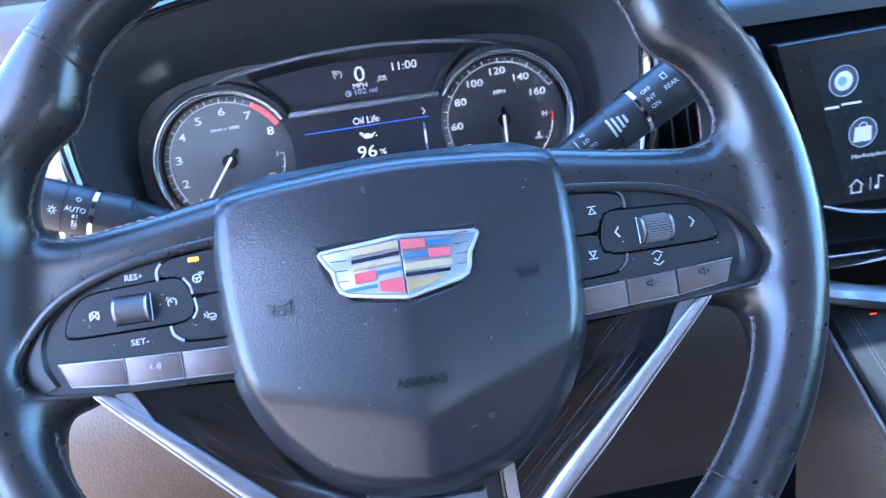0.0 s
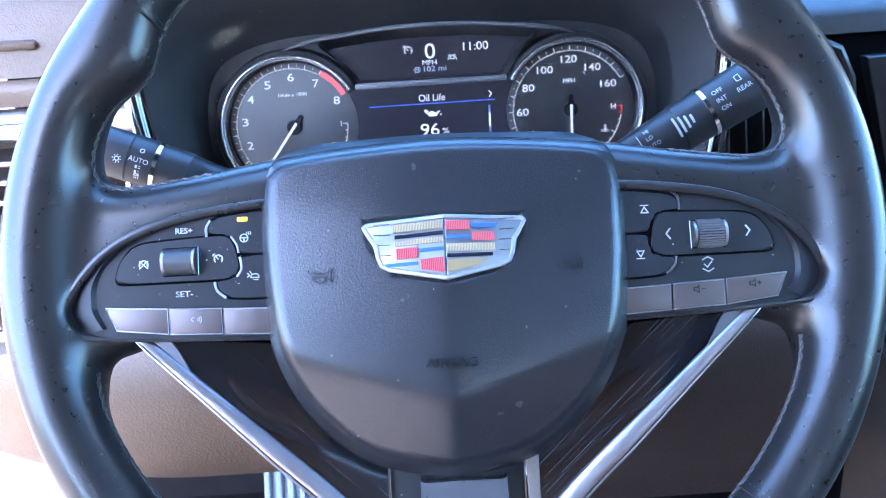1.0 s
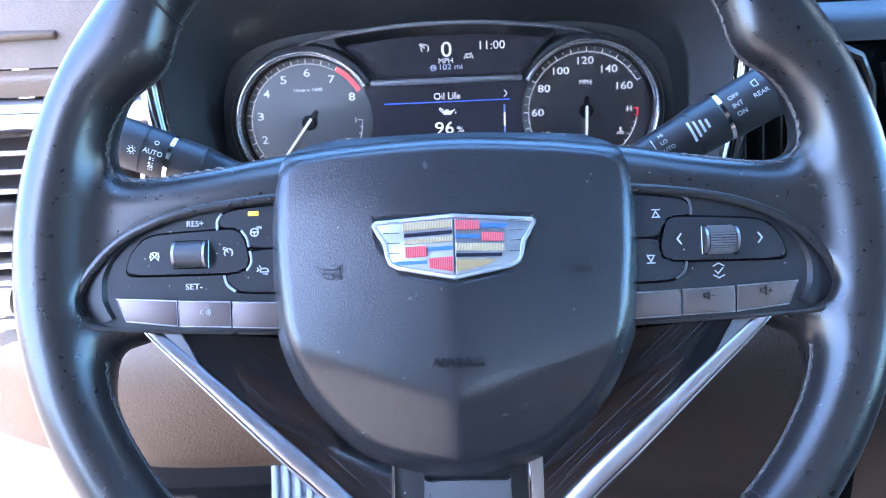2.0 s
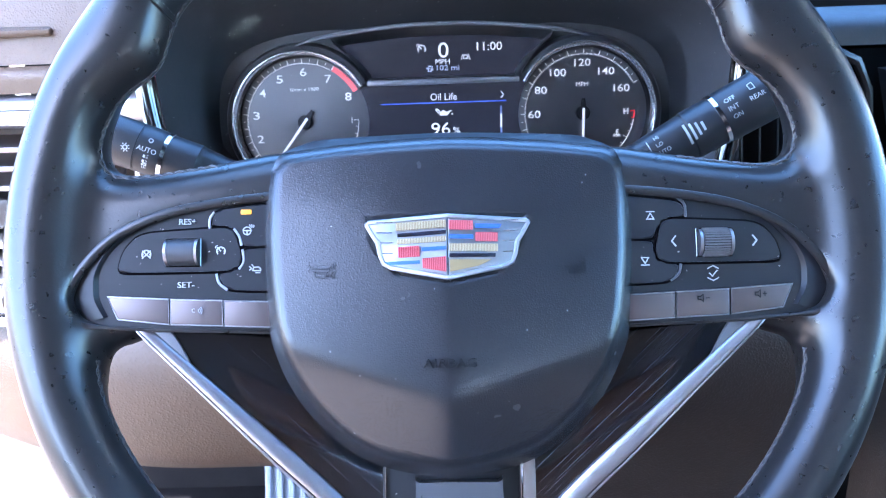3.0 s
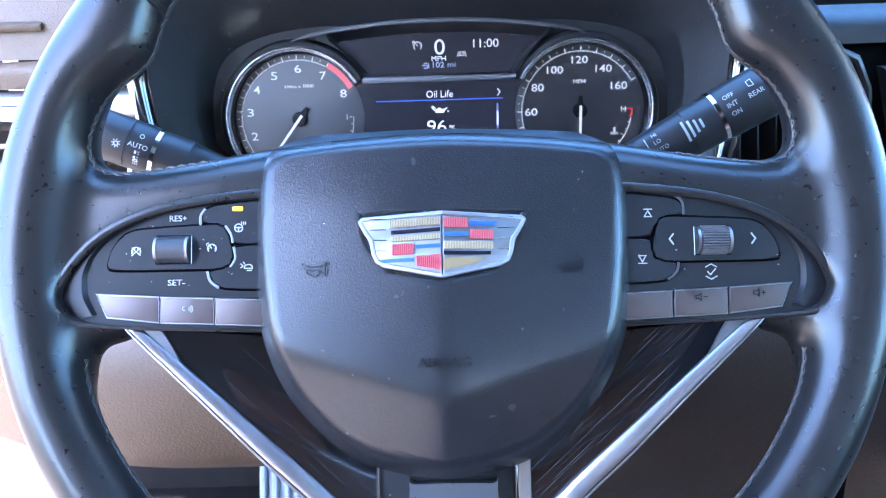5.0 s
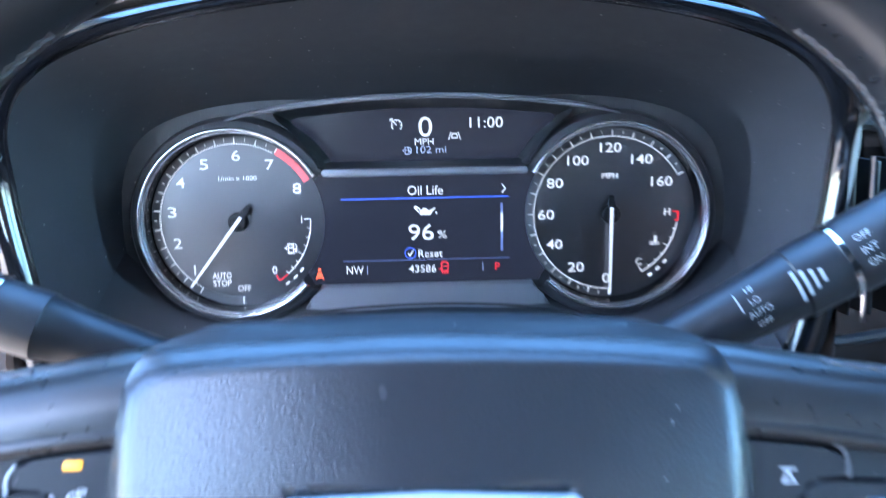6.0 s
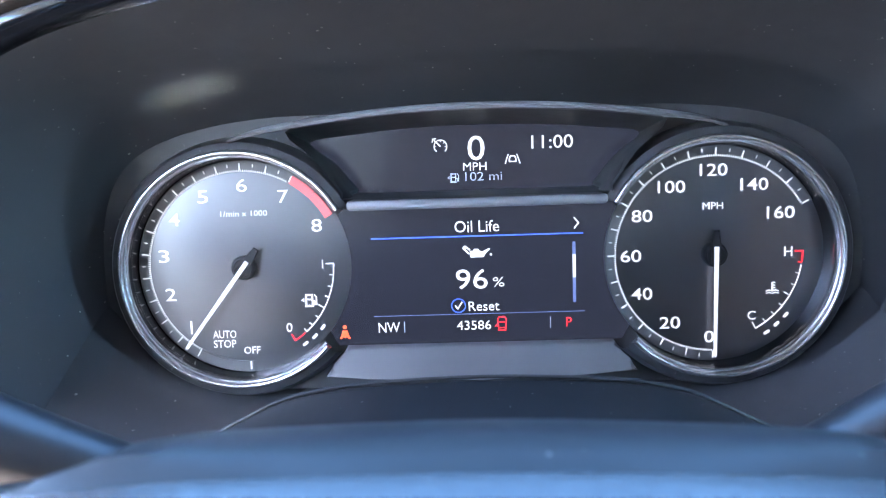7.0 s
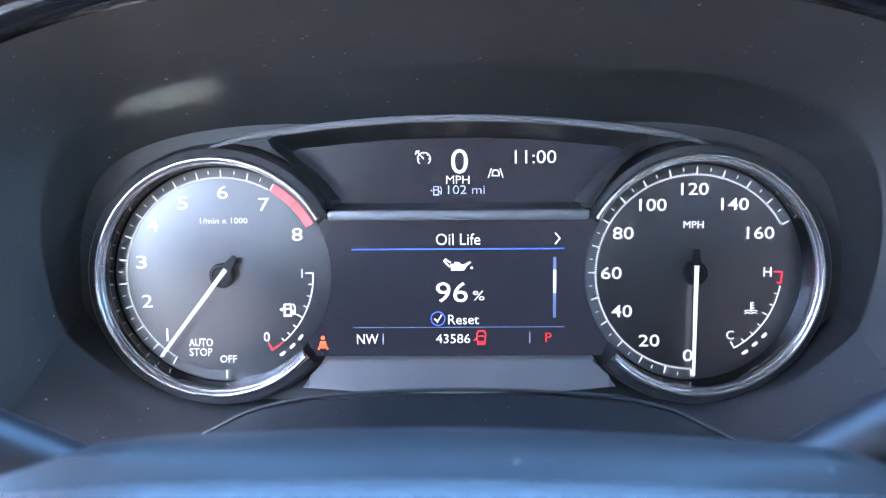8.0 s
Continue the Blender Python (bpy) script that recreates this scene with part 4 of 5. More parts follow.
POD = mm((-70, 24.5), (-96, 21.8), (-119, 17.8), (-136, 11.8), (-148.5, 4.2), (-158.8, -7), (-164, -16), (-164.4, -21), (-160, -29.4), (-147, -31.6), (-120, -33.2), (-70, -35.0))
STEP = 0.0020
gx = np.arange(-0.2050, 0.2051, STEP)
gy = np.arange(-0.2053, 0.2048, STEP)
gz = np.arange(-0.0331, 0.0140, STEP)
U2, V2 = np.meshgrid(-abs(gx), gy, indexing="ij")
R2, A2 = np.hypot(U2, V2), np.arctan2(V2, -U2)
F2 = np.degrees(np.arcsin(np.clip(np.abs(V2) / np.maximum(R2, 1e-6), 0, 1)))
INN = 0.1638 - np.where(V2 > 0, 0.0098 * np.exp(-((F2 - 33.5) / 6.5) ** 2), 0)
OUT = 0.1944 + 0.0006 * np.sin(A2)
RC, HW = (INN + OUT) / 2, (OUT - INN) / 2
HD = 0.0160 + 0.10 * (HW - 0.0155)
GAP = np.minimum(signed_gap(U2, V2, OPEN_TOP, 1), signed_gap(U2, V2, OPEN_LOW, -1))
CUT = within(U2, V2, [(p[0], p[1]) for p in POD]) + 0.0012
FIELD = np.empty((len(gx), len(gy), len(gz)))
ROLL, DEEP, FACE = 0.016, 0.017, -0.0030
for n, w in enumerate(gz):
    rim_f = (np.sqrt(((R2 - RC) / HW) ** 2 + ((w + 0.008) / HD) ** 2) - 1) * 0.0155
    x, y = ROLL - GAP, w - (FACE - DEEP)
    roll = (np.sqrt((np.maximum(x, 0) / ROLL) ** 2 + (max(y, 0) / DEEP) ** 2) - 1) * ROLL
    arm_f = np.where(GAP > ROLL, w - FACE, roll)
    arm_f = np.maximum(np.maximum(arm_f, -0.027 - w), np.maximum(R2 - 0.180, 0.045 + U2))
    both = blend(rim_f, arm_f, 0.013)
    FIELD[:, :, n] = np.maximum(both, -np.maximum(CUT, -0.013 - w))


def skin_mesh(F, gx, gy, gz):
    """Vertices and faces of the surface where the field is zero, one vertex in each cell that it crosses."""
    step = gx[1] - gx[0]
    inside_it = F < 0
    nx, ny, nz = F.shape
    corner = lambda A, i, j, k: A[i:nx - 1 + i, j:ny - 1 + j, k:nz - 1 + k]
    total = np.zeros((nx - 1, ny - 1, nz - 1, 3))
    count = np.zeros((nx - 1, ny - 1, nz - 1))
    for axis in range(3):
        for a, b in ((0, 0), (0, 1), (1, 0), (1, 1)):
            lo = [a, b]
            lo.insert(axis, 0)
            hi = list(lo)
            hi[axis] = 1
            f0, f1 = corner(F, *lo), corner(F, *hi)
            hit = (f0 < 0) != (f1 < 0)
            t = np.where(hit, f0 / np.where(hit, f0 - f1, 1), 0)
            for c in range(3):
                total[..., c] += hit * (t if c == axis else lo[c])
            count += hit
    used = count > 0
    index = np.full(used.shape, -1)
    index[used] = np.arange(used.sum())
    base = np.stack(np.nonzero(used), axis=1)
    pts = base + total[used] / count[used][:, None]
    pts = pts * step + np.array([gx[0], gy[0], gz[0]])
    faces = []
    for axis in range(3):
        n = [nx, ny, nz]
        sl0, sl1 = [slice(1, m - 1) for m in n], [slice(1, m - 1) for m in n]
        sl0[axis], sl1[axis] = slice(0, n[axis] - 1), slice(1, n[axis])
        change = inside_it[tuple(sl0)] != inside_it[tuple(sl1)]
        at = np.stack(np.nonzero(change), axis=1)
        at = at + np.array([0 if c == axis else 1 for c in range(3)])
        p, q = [c for c in range(3) if c != axis]
        quad = []
        for dp, dq in ((0, 0), (1, 0), (1, 1), (0, 1)):
            cell = at.copy()
            cell[:, p] -= dp
            cell[:, q] -= dq
            quad.append(index[cell[:, 0], cell[:, 1], cell[:, 2]])
        faces.append(np.stack(quad, axis=1))
    return pts, np.concatenate(faces)


pts, quads = skin_mesh(FIELD, gx, gy, gz)
me = bpy.data.meshes.new("rim")
me.from_pydata(pts.tolist(), [], quads.tolist())
rb = bmesh.new()
rb.from_mesh(me)
bpy.data.meshes.remove(me)
for _ in range(6):
    bmesh.ops.smooth_vert(rb, verts=rb.verts, factor=0.5, use_axis_x=True, use_axis_y=True, use_axis_z=True)
rim = part("rim", rb, RIM_LEATHER, wheel, "black leather rim and spokes, worn smooth")
for e in rim.data.edges:
    e.use_edge_sharp = False


def pad_height(u, v):
    """How far the airbag cover stands out at a place, in metres."""
    V = v * 1000
    round_off = 4 + 22 / (1 + math.exp(-(V - 12) / 5))
    U = math.hypot(u * 1000, round_off) - round_off * 0.6
    return (16.6 - 0.176 * U - 0.0011 * max(0, V + 42) ** 2 - 0.43 * 2.5 * math.log(1 + math.exp(min(30, (-64 + 0.32 * abs(u) * 1000 - V) / 2.5)))) * 0.001


EMB = mm((0, 12.2), (34.2, 10.2), (34.9, 9.2), (32.0, 4.0), (29.8, 1.2), (29.0, -4.6), (27.6, -8.0), (24.6, -9.8), (0, -14.8))


def inside(u, v, grow):
    """How deep a place lies within the crest's pocket: 1 inside, 0 outside."""
    x, y, worst = abs(u), v, min(0.0330 - abs(u), 0.0108 - v)
    for a, b in zip(EMB, EMB[1:]):
        ex, ey = b[0] - a[0], b[1] - a[1]
        n = math.hypot(ex, ey)
        worst = min(worst, (-(x - a[0]) * -ey - (y - a[1]) * ex) / n)
    return min(1, max(0, (worst + grow) / 0.0036))


PADH = mm((0, 47.5), (42, 46.2), (62, 44.6), (72, 43.0), (77.6, 39.4), (80, 33), (80.4, 5), (78.2, -20), (75, -40), (69, -58), (59.5, -73), (44, -88), (25, -96), (0, -98.5))
PADH = [(p[0] * 1.025, p[1] + (0.001 if p[1] > 0 else 0)) for p in PADH]
PAD = spline([(p[0], p[1]) + (0,) for p in PADH] + [(-p[0], p[1], 0) for p in reversed(PADH[1:-1])], 10)
pb = bmesh.new()
cx, cy = 0.0, -0.012
prs = []
for s in [i / 64 for i in range(1, 60)] + [0.93, 0.945, 0.96, 0.972, 0.982, 0.99, 0.996, 1.0]:
    rg = []
    for p in PAD:
        u, v = cx + (p[0] - cx) * s, cy + (p[1] - cy) * s
        e = max(0.0, (s - 0.87) / 0.13)
        h = pad_height(u, v) - 0.0085 * (e * e)
        rg.append((u, v, h - 0.0030 * inside(u, v, 0.0024)))
    prs.append(rg)
shell = [prs[-1]]
for k, w, top in ((1.0, -0.008, 0.002), (0.997, -0.012, 0.0042), (0.985, -0.022, 0.0066), (0.965, -0.036, 0.0080), (0.94, -0.052, 0.0078), (0.90, -0.070, 0.0035)):
    deep = 0.001 + 0.001 * len(shell)
    shell.append([(cx + (p[0] - cx) * k, cy + (p[1] - cy) * k + top * min(1, max(0, p[1] / 0.030)) * min(1, max(0, (0.082 - abs(p[0])) / 0.022)), min(w, q[2] - deep)) for p, q in zip(PAD, prs[-1])])
loft(prs, bm=pb)
c0 = pb.verts.new((cx, cy, pad_height(cx, cy) - 0.003))
pb.verts.ensure_lookup_table()
for j in range(len(PAD)):
    pb.faces.new((c0, pb.verts[j], pb.verts[(j + 1) % len(PAD)]))
part("hub_cover", loft(shell), HUB_SKIN, wheel, "smooth black hub cover behind the airbag")
cover = part("airbag_cover", pb, PAD_LEATHER, wheel, "grained black airbag cover with a centre ridge")


def emblem_height(u, v):
    return pad_height(u, v * 0.7) + 0.0004


def half_plate(pts, drop, lift, edge, bm):
    b = prism(pts, 0.0, 0.001, edge, 2)
    for v in b.verts:
        v.co.z = emblem_height(v.co.x, v.co.y) + (drop if v.co.z < 1e-6 else lift - (0.001 - v.co.z))
    return join(bm, b)


emblem = part("emblem", half_plate(mirror(EMB), -0.004, 0.0004, 0.0006, half_plate(EMB, -0.004, 0.0004, 0.0006, None)), EMBLEM_STEEL, wheel, "polished metal crest with coloured enamel cells")
fr = bmesh.new()
for side in (1, -1):
    edge = [(side * p[0], p[1]) for p in EMB]
    path = [(p[0] * 0.965, p[1] * 0.95, emblem_height(p[0], p[1]) + 0.0005) for p in edge]
    tube(path, 0.0010, 6, bm=fr, flat=0.8)
part("crest_frame", fr, CREST_EDGE, emblem, "bright raised border")


def cell(pts, mat, lift=0.0008, ribs=0):
    ob = part("enamel_cell", half_plate(mm(*pts), 0.0, lift, 0.0001, None), mat, emblem, smooth=False)
    if ribs:
        b = None
        xs = [p[0] for p in pts]
        for i in range(ribs):
            x = min(xs) + (i + 0.5) * (max(xs) - min(xs)) / ribs
            t = (x - xs[0]) / (xs[1] - xs[0])
            y1 = pts[0][1] + (pts[1][1] - pts[0][1]) * t
            t = (x - pts[3][0]) / (pts[2][0] - pts[3][0])
            y0 = pts[3][1] + (pts[2][1] - pts[3][1]) * t
            b = box((0.00036, (y1 - y0) * 0.00094, 0.0008), (x * 0.001, (y0 + y1) * 0.0005, emblem_height(x * 0.001, (y0 + y1) * 0.0005) + lift), bm=b)
        tagged(part("cell_ribs", b, GOLD_RIB if mat is GOLD_ENAMEL else RED_RIB, emblem, "fine upright ribs", smooth=False), kind="stuff")


cell(((-21.5, 9.2), (-0.6, 10.0), (-0.6, 6.8), (-21.5, 5.9)), GOLD_ENAMEL, ribs=32)
cell(((-20.8, 4.8), (-0.6, 5.7), (-0.6, 4.2), (-20.8, 3.2)), BLACK_ENAMEL)
cell(((-21.0, 2.3), (-0.6, 3.3), (-0.6, 1.0), (-21.0, 0.2)), GOLD_ENAMEL, ribs=32)
cell(((-20.6, -0.9), (-11.7, -0.5), (-11.5, -5.0), (-20.0, -5.4)), RED_ENAMEL, ribs=12)
cell(((-10.8, -1.3), (-0.6, -0.9), (-0.6, -2.4), (-10.7, -2.8)), BLUE_ENAMEL)
cell(((-10.6, -5.9), (-0.6, -5.2), (-0.6, -11.6), (-10.2, -9.9)), RED_ENAMEL, ribs=13)
cell(((-27.0, -7.0), (-11.5, -6.6), (-11.5, -8.0), (-24.0, -8.3)), BLUE_ENAMEL)
cell(((0.6, 9.8), (10.6, 9.5), (10.6, 5.6), (0.6, 5.8)), RED_ENAMEL, ribs=14)
cell(((11.5, 8.2), (22.6, 8.0), (21.4, 6.3), (11.5, 6.5)), BLUE_ENAMEL)
cell(((0.6, 3.8), (10.6, 3.6), (10.6, 2.0), (0.6, 2.2)), BLUE_ENAMEL)
cell(((11.5, 4.7), (20.8, 4.5), (20.8, 0.7), (11.5, 0.9)), RED_ENAMEL, ribs=13)
cell(((0.6, 0.1), (20.9, -0.2), (20.5, -3.4), (0.6, -3.1)), GOLD_ENAMEL, ribs=32)
cell(((0.6, -4.0), (19.8, -4.2), (19.6, -5.7), (0.6, -5.6)), BLACK_ENAMEL)
cell(((0.6, -6.5), (18.2, -6.7), (13.0, -9.2), (0.6, -11.7)), GOLD_ENAMEL)
for y in (9.6, 5.2, 1.0, -3.4, -7.2):
    for sx in (1, -1):
        on_x = (22.8, 29.6) if y > -5 else (20.6, 25.6)
        b = stroke([(sx * on_x[0] * 0.001, y * 0.001), (sx * on_x[1] * 0.001, y * 0.001 + 0.0002)], 0.0003, 0.0002)
        for v in b.verts:
            v.co.z += emblem_height(v.co.x, 0) + 0.0004
        part("crest_rib", b, CHROME, emblem, smooth=False)


def draped(bm, lift):
    for v in bm.verts:
        v.co.z += pad_height(v.co.x, v.co.y) + lift
    return bm


# Lettering and horn signs are the cover's own material; their shade is painted dark.
part("airbag_lettering", draped(letters("AIRBAG", 0.0001, -0.0485, 0, 0.0036, 0.0216, thick=0.0006, bold=-0.002), 0.0010), RELIEF_SHADE_PRINT, cover, "moulded lettering, coloured dark as relief shade", smooth=False)
for sx in (-1, 1):
    hb = stroke(spline([(x, y, 0) for x, y in mm((-5.2, 2.0), (-4.4, 0.9), (-2, 0.7), (2, 0.8), (4.4, 2.6))], 4, False), 0.00036, 0.0004)
    stroke(mm((4.4, 3.0), (4.4, -3.0)), 0.0004, 0.0004, bm=hb)
    stroke(spline([(x, y, 0) for x, y in mm((-4.4, -0.4), (-2, -0.7), (2, -0.8), (4.4, -2.6))], 4, False), 0.00036, 0.0004, bm=hb)
    stroke(spline([(x, y, 0) for x, y in mm((-2.4, -0.6), (-2.6, -2.4), (-1.2, -3.2), (1.0, -3.1), (2.0, -2.0), (1.6, -0.9))], 4, False), 0.00036, 0.0004, bm=hb)
    hb.transform(Matrix.Translation((sx * 0.053, -0.0097, 0)) @ Matrix.Rotation(radians(sx * 4), 4, "Z") @ Matrix.Diagonal((1.08, 1.0, 1, 1)))
    part("horn_symbol", draped(hb, 0.0010), RELIEF_SHADE_PRINT, cover, "moulded horn symbol, coloured dark as relief shade", smooth=False)

# specks of lint caught in the grain
speck_rng = random.Random(11)
lint = bmesh.new()
for _ in range(16):
    su, sv, sl = speck_rng.uniform(-0.060, 0.060), speck_rng.uniform(-0.080, 0.030), speck_rng.uniform(0.0003, 0.0007)
    box((sl, 0.00025, 0.00016), (su, sv, 0), turn=pose(0, 0, 0, 0, 0, speck_rng.uniform(0, 180)), bm=lint)
tagged(part("lint", draped(lint, 0.0002), GREY_PRINT, cover, "pale specks of lint", smooth=False), kind="stuff")

# control pods
def eased(outline, keep=()):
    """Round the corners of an outline, but for those kept sharp."""
    for cut in (0.14, 0.25):
        done, marks = [], []
        for i, p in enumerate(outline):
            if i in keep:
                marks.append(len(done))
                done.append(p)
                continue
            a, b = outline[i - 1], outline[(i + 1) % len(outline)]
            done += [tuple(c + (e - c) * cut for c, e in zip(p, q)) for q in (a, b)]
        outline, keep = done, marks
    return outline


ISLE = mm((-143.6, -6.4), (-141.6, 0.4), (-137.0, 6.4), (-131.0, 8.8), (-96.0, 10.6), (-92.6, 8.8), (-90.2, -0.6), (-90.0, -5.2), (-92.4, -7.6), (-98.0, -8.4), (-142.4, -8.4))
BTN_UP = mm((-103.2, 11.6), (-102.6, 15.6), (-100.4, 18.2), (-72, 21.6), (-72, 2.4), (-89.4, 2.0), (-91.0, 8.8), (-95.0, 11.4))
BTN_LO = mm((-100.0, -9.4), (-98.6, -13.6), (-95.0, -16.6), (-72, -17.8), (-72, 1.4), (-89.2, 1.0), (-88.6, -5.6), (-91.6, -8.9))
ISLE, BTN_UP, BTN_LO = eased(ISLE), eased(BTN_UP, (3, 4)), eased(BTN_LO, (3, 4))
SIL = [mm((-147.8, -18.6), (-121.3, -20.2), (-121.2, -31.0), (-143.4, -28.4)), mm((-120.5, -20.3), (-98.0, -21.2), (-97.8, -32.0), (-120.4, -31.1)), mm((-97.2, -21.3), (-73.0, -22.2), (-73.0, -33.2), (-97.0, -32.1))]


def control_pod(side):
    flip = (lambda p: mirror(p)) if side > 0 else (lambda p: p)
    body = part("control_pod", prism(flip(POD), -0.022, -0.0052, 0.0012, 2), SWITCH, wheel, "dark switch panel of the " + ("audio" if side > 0 else "cruise") + " controls")
    ridge = spline([(x, y, 0) for x, y in mm((137.0, 11.5), (146, 3.5), (151, -2.5), (153.8, -9), (154.2, -15), (153.4, -20.5), (149.5, -27.5))], 5, False)
    outer = spline([(x, y, 0) for x, y in mm((139.5, 13.0), (151, 5.5), (157.6, -1.5), (162.4, -9), (163.8, -16), (163.0, -22), (156.0, -29.6))], 5, False)
    inner = [(r[0] - (o[0] - r[0]) * 0.16 - 0.0004, r[1] - (o[1] - r[1]) * 0.16) for r, o in zip(ridge, outer)]
    lay = lambda pts, w: [(side * p[0], p[1], w) for p in pts]
    mid = [((r[0] + o[0]) / 2, (r[1] + o[1]) / 2) for r, o in zip(ridge, outer)]
    part("pod_facet", loft([lay(inner, -0.0056), lay(ridge, -0.0032), lay(mid, -0.0036), lay(outer, -0.0050)], closed=False), FACET, body, "sloping glossy end of the switch panel")
    part("centre_button", prism(flip(ISLE), -0.0054, -0.0034, 0.0007, 2), SWITCH, body)
    for o in (BTN_UP, BTN_LO):
        part("button", prism(flip(o), -0.0052, -0.0034, 0.0008, 2), SWITCH, body)
    for o in (ISLE, BTN_UP, BTN_LO):
        groove = flip(o)
        part("gap", tube([(p[0], p[1], -0.0049) for p in groove], 0.0010, 6, True), MOULDED_GAP, body)
    for pts in SIL:
        part("silver_button", prism(flip(pts), -0.0062, lambda x, y: -0.0032 + (y + 0.026) * 0.07, 0.0007, 3), BUTTON_SILVER, body, "satin silver button")
        rimline = flip(pts)
        part("button_trim", tube([(p[0], p[1], -0.0036 + (p[1] + 0.026) * 0.07) for p in rimline], 0.00042, 6, True), SATIN, body, "thin bright edge")
    cxx = side * 0.1150
    part("roller_well", prism([(cxx - 0.0078, -0.0063), (cxx + 0.0078, -0.0063), (cxx + 0.0078, 0.0063), (cxx - 0.0078, 0.0063)], -0.0036, -0.0030, 0.0003, 1), PIANO, body)
    rl = tube([(cxx - 0.0058, 0, -0.0035), (cxx + 0.0058, 0, -0.0035)], 0.0058, 28)
    part("roller", rl, DRUM, body, "smooth dark roller" if side < 0 else "black roller with silver ribs")
    if side > 0:
        for a in range(15, 170, 11):
            part("roller_rib", tube([(cxx - 0.0054, 0.0060 * math.cos(radians(a)), -0.0035 + 0.0060 * math.sin(radians(a))), (cxx + 0.0054, 0.0060 * math.cos(radians(a)), -0.0035 + 0.0060 * math.sin(radians(a)))], 0.00042, 6), SATIN, body)
    for x in (cxx - 0.0066, cxx + 0.0066):
        part("roller_cheek", tube([(x - 0.0006, 0, -0.0035), (x + 0.0006, 0, -0.0035)], 0.0058, 24), SATIN, body, "bright roller cheek")
    return body


left_pod, right_pod = control_pod(-1), control_pod(1)
for pts in (((-103.6, 10.4), (-103.6, 14.4), (-101.6, 17.4)), ((-93.0, 10.0), (-90.6, 6.4), (-89.8, 2.6)), ((-89.4, 0.8), (-88.7, -4.2), (-90.8, -7.8)), ((-100.6, -9.6), (-99.4, -13.6), (-95.8, -16.6))):
    part("light_guide", tube(spline([(x, y, -0.0036) for x, y in mm(*pts)], 4, False), 0.0006, 6), GREY_PRINT, left_pod, "pale edge between the buttons")
for pts in (((103.4, 11.4), (103.0, 17.0), (99.6, 20.2)), ((100.6, -9.0), (99.4, -13.4), (95.8, -16.2))):
    part("light_guide", tube(spline([(x, y, -0.0040) for x, y in mm(*pts)], 4, False), 0.0006, 6), SWITCH_LIP, right_pod)


def sign(bm, x, y, z, s, parent, mat=WHITE_PRINT, name="symbol"):
    bm.transform(Matrix.Translation((x, y, z)) @ Matrix.Diagonal((s, s, 1, 1)))
    return part(name, bm, mat, parent, smooth=False)


ZB, ZI, ZP = -0.0033, -0.0033, -0.0051
part("caption", letters("RES+", -0.1136, 0.0136, ZP + 0.0006, 0.0026, 0.0074, bold=0.01), WHITE_PRINT, left_pod, smooth=False)
part("caption", letters("SET-", -0.1143, -0.0140, ZP, 0.0026, 0.0074, bold=0.01), WHITE_PRINT, left_pod, smooth=False)
part("indicator_lamp", box((0.0046, 0.0020, 0.0010), (-0.0877, 0.0172, -0.0033), 0.0004), GLOW_AMBER, left_pod, "lit amber indicator lamp")


def gauge_sign(crossed):
    b = stroke(circle(1.0, 22, (0, 0), -45, 225), 0.26, 0.0003)
    for a in (0, 60, 120, 180):
        stroke([at_angle((0, 0), 0.6, a)[:2], at_angle((0, 0), 1.0, a)[:2]], 0.18, 0.0003, bm=b)
    if crossed:
        stroke([(-1.0, -0.9), (1.0, 0.9)], 0.22, 0.0003, bm=b)
        stroke([(-1.0, 0.9), (1.0, -0.9)], 0.22, 0.0003, bm=b)
    else:
        stroke([(0, 0), (-0.9, 0.9)], 0.24, 0.0003, bm=b)
        stroke([(-1.3, 0.7), (-1.2, 1.2), (-0.7, 1.3)], 0.2, 0.0003, bm=b)
    return b


sign(gauge_sign(True), -0.1311, -0.0006, ZI, 0.0019, left_pod)
sign(gauge_sign(False), -0.0986, 0.0003, ZI, 0.0018, left_pod)
b = stroke(circle(1.0, 22), 0.26, 0.0003, True)
stroke([(-1, 0.1), (1, 0.1)], 0.3, 0.0003, bm=b)
stroke([(0, 0), (0, -1)], 0.3, 0.0003, bm=b)
for x in (0.6, 1.1, 1.6):
    stroke([(x, 0.8), (x + 0.2, 1.2), (x, 1.6)], 0.2, 0.0003, bm=b)
sign(b, -0.0872, 0.0089, ZB, 0.0017, left_pod)
b = stroke([(-0.6, -0.2), (-0.4, 0.4), (0.8, 0.5), (1.3, 0.0), (1.3, -0.4), (-0.6, -0.4)], 0.24, 0.0003, True)
stroke([(-1.5, 0.7), (-0.9, 0.2), (-1.5, -0.3)], 0.22, 0.0003, bm=b)
stroke([(-0.9, 1.2), (-0.5, 0.6)], 0.2, 0.0003, bm=b)
stroke([(0.0, -0.9), (1.2, -0.9)], 0.22, 0.0003, bm=b)
sign(b, -0.0836, -0.0078, ZB, 0.0018, left_pod)
for sy, yy in ((1, 0.0119), (-1, -0.0075)):
    b = stroke([(-0.9, -0.8 * sy), (0.9, -0.8 * sy), (0, 0.7 * sy)], 0.26, 0.0003, True)
    stroke([(-1.1, 1.1 * sy), (1.1, 1.1 * sy)], 0.26, 0.0003, bm=b)
    sign(b, 0.0880 if sy > 0 else 0.0850, yy, ZB, 0.0017, right_pod)
sign(stroke([(0.5, 1.3), (-0.5, 0), (0.5, -1.3)], 0.34, 0.0003), 0.0977, 0.0008, ZI, 0.0018, right_pod)
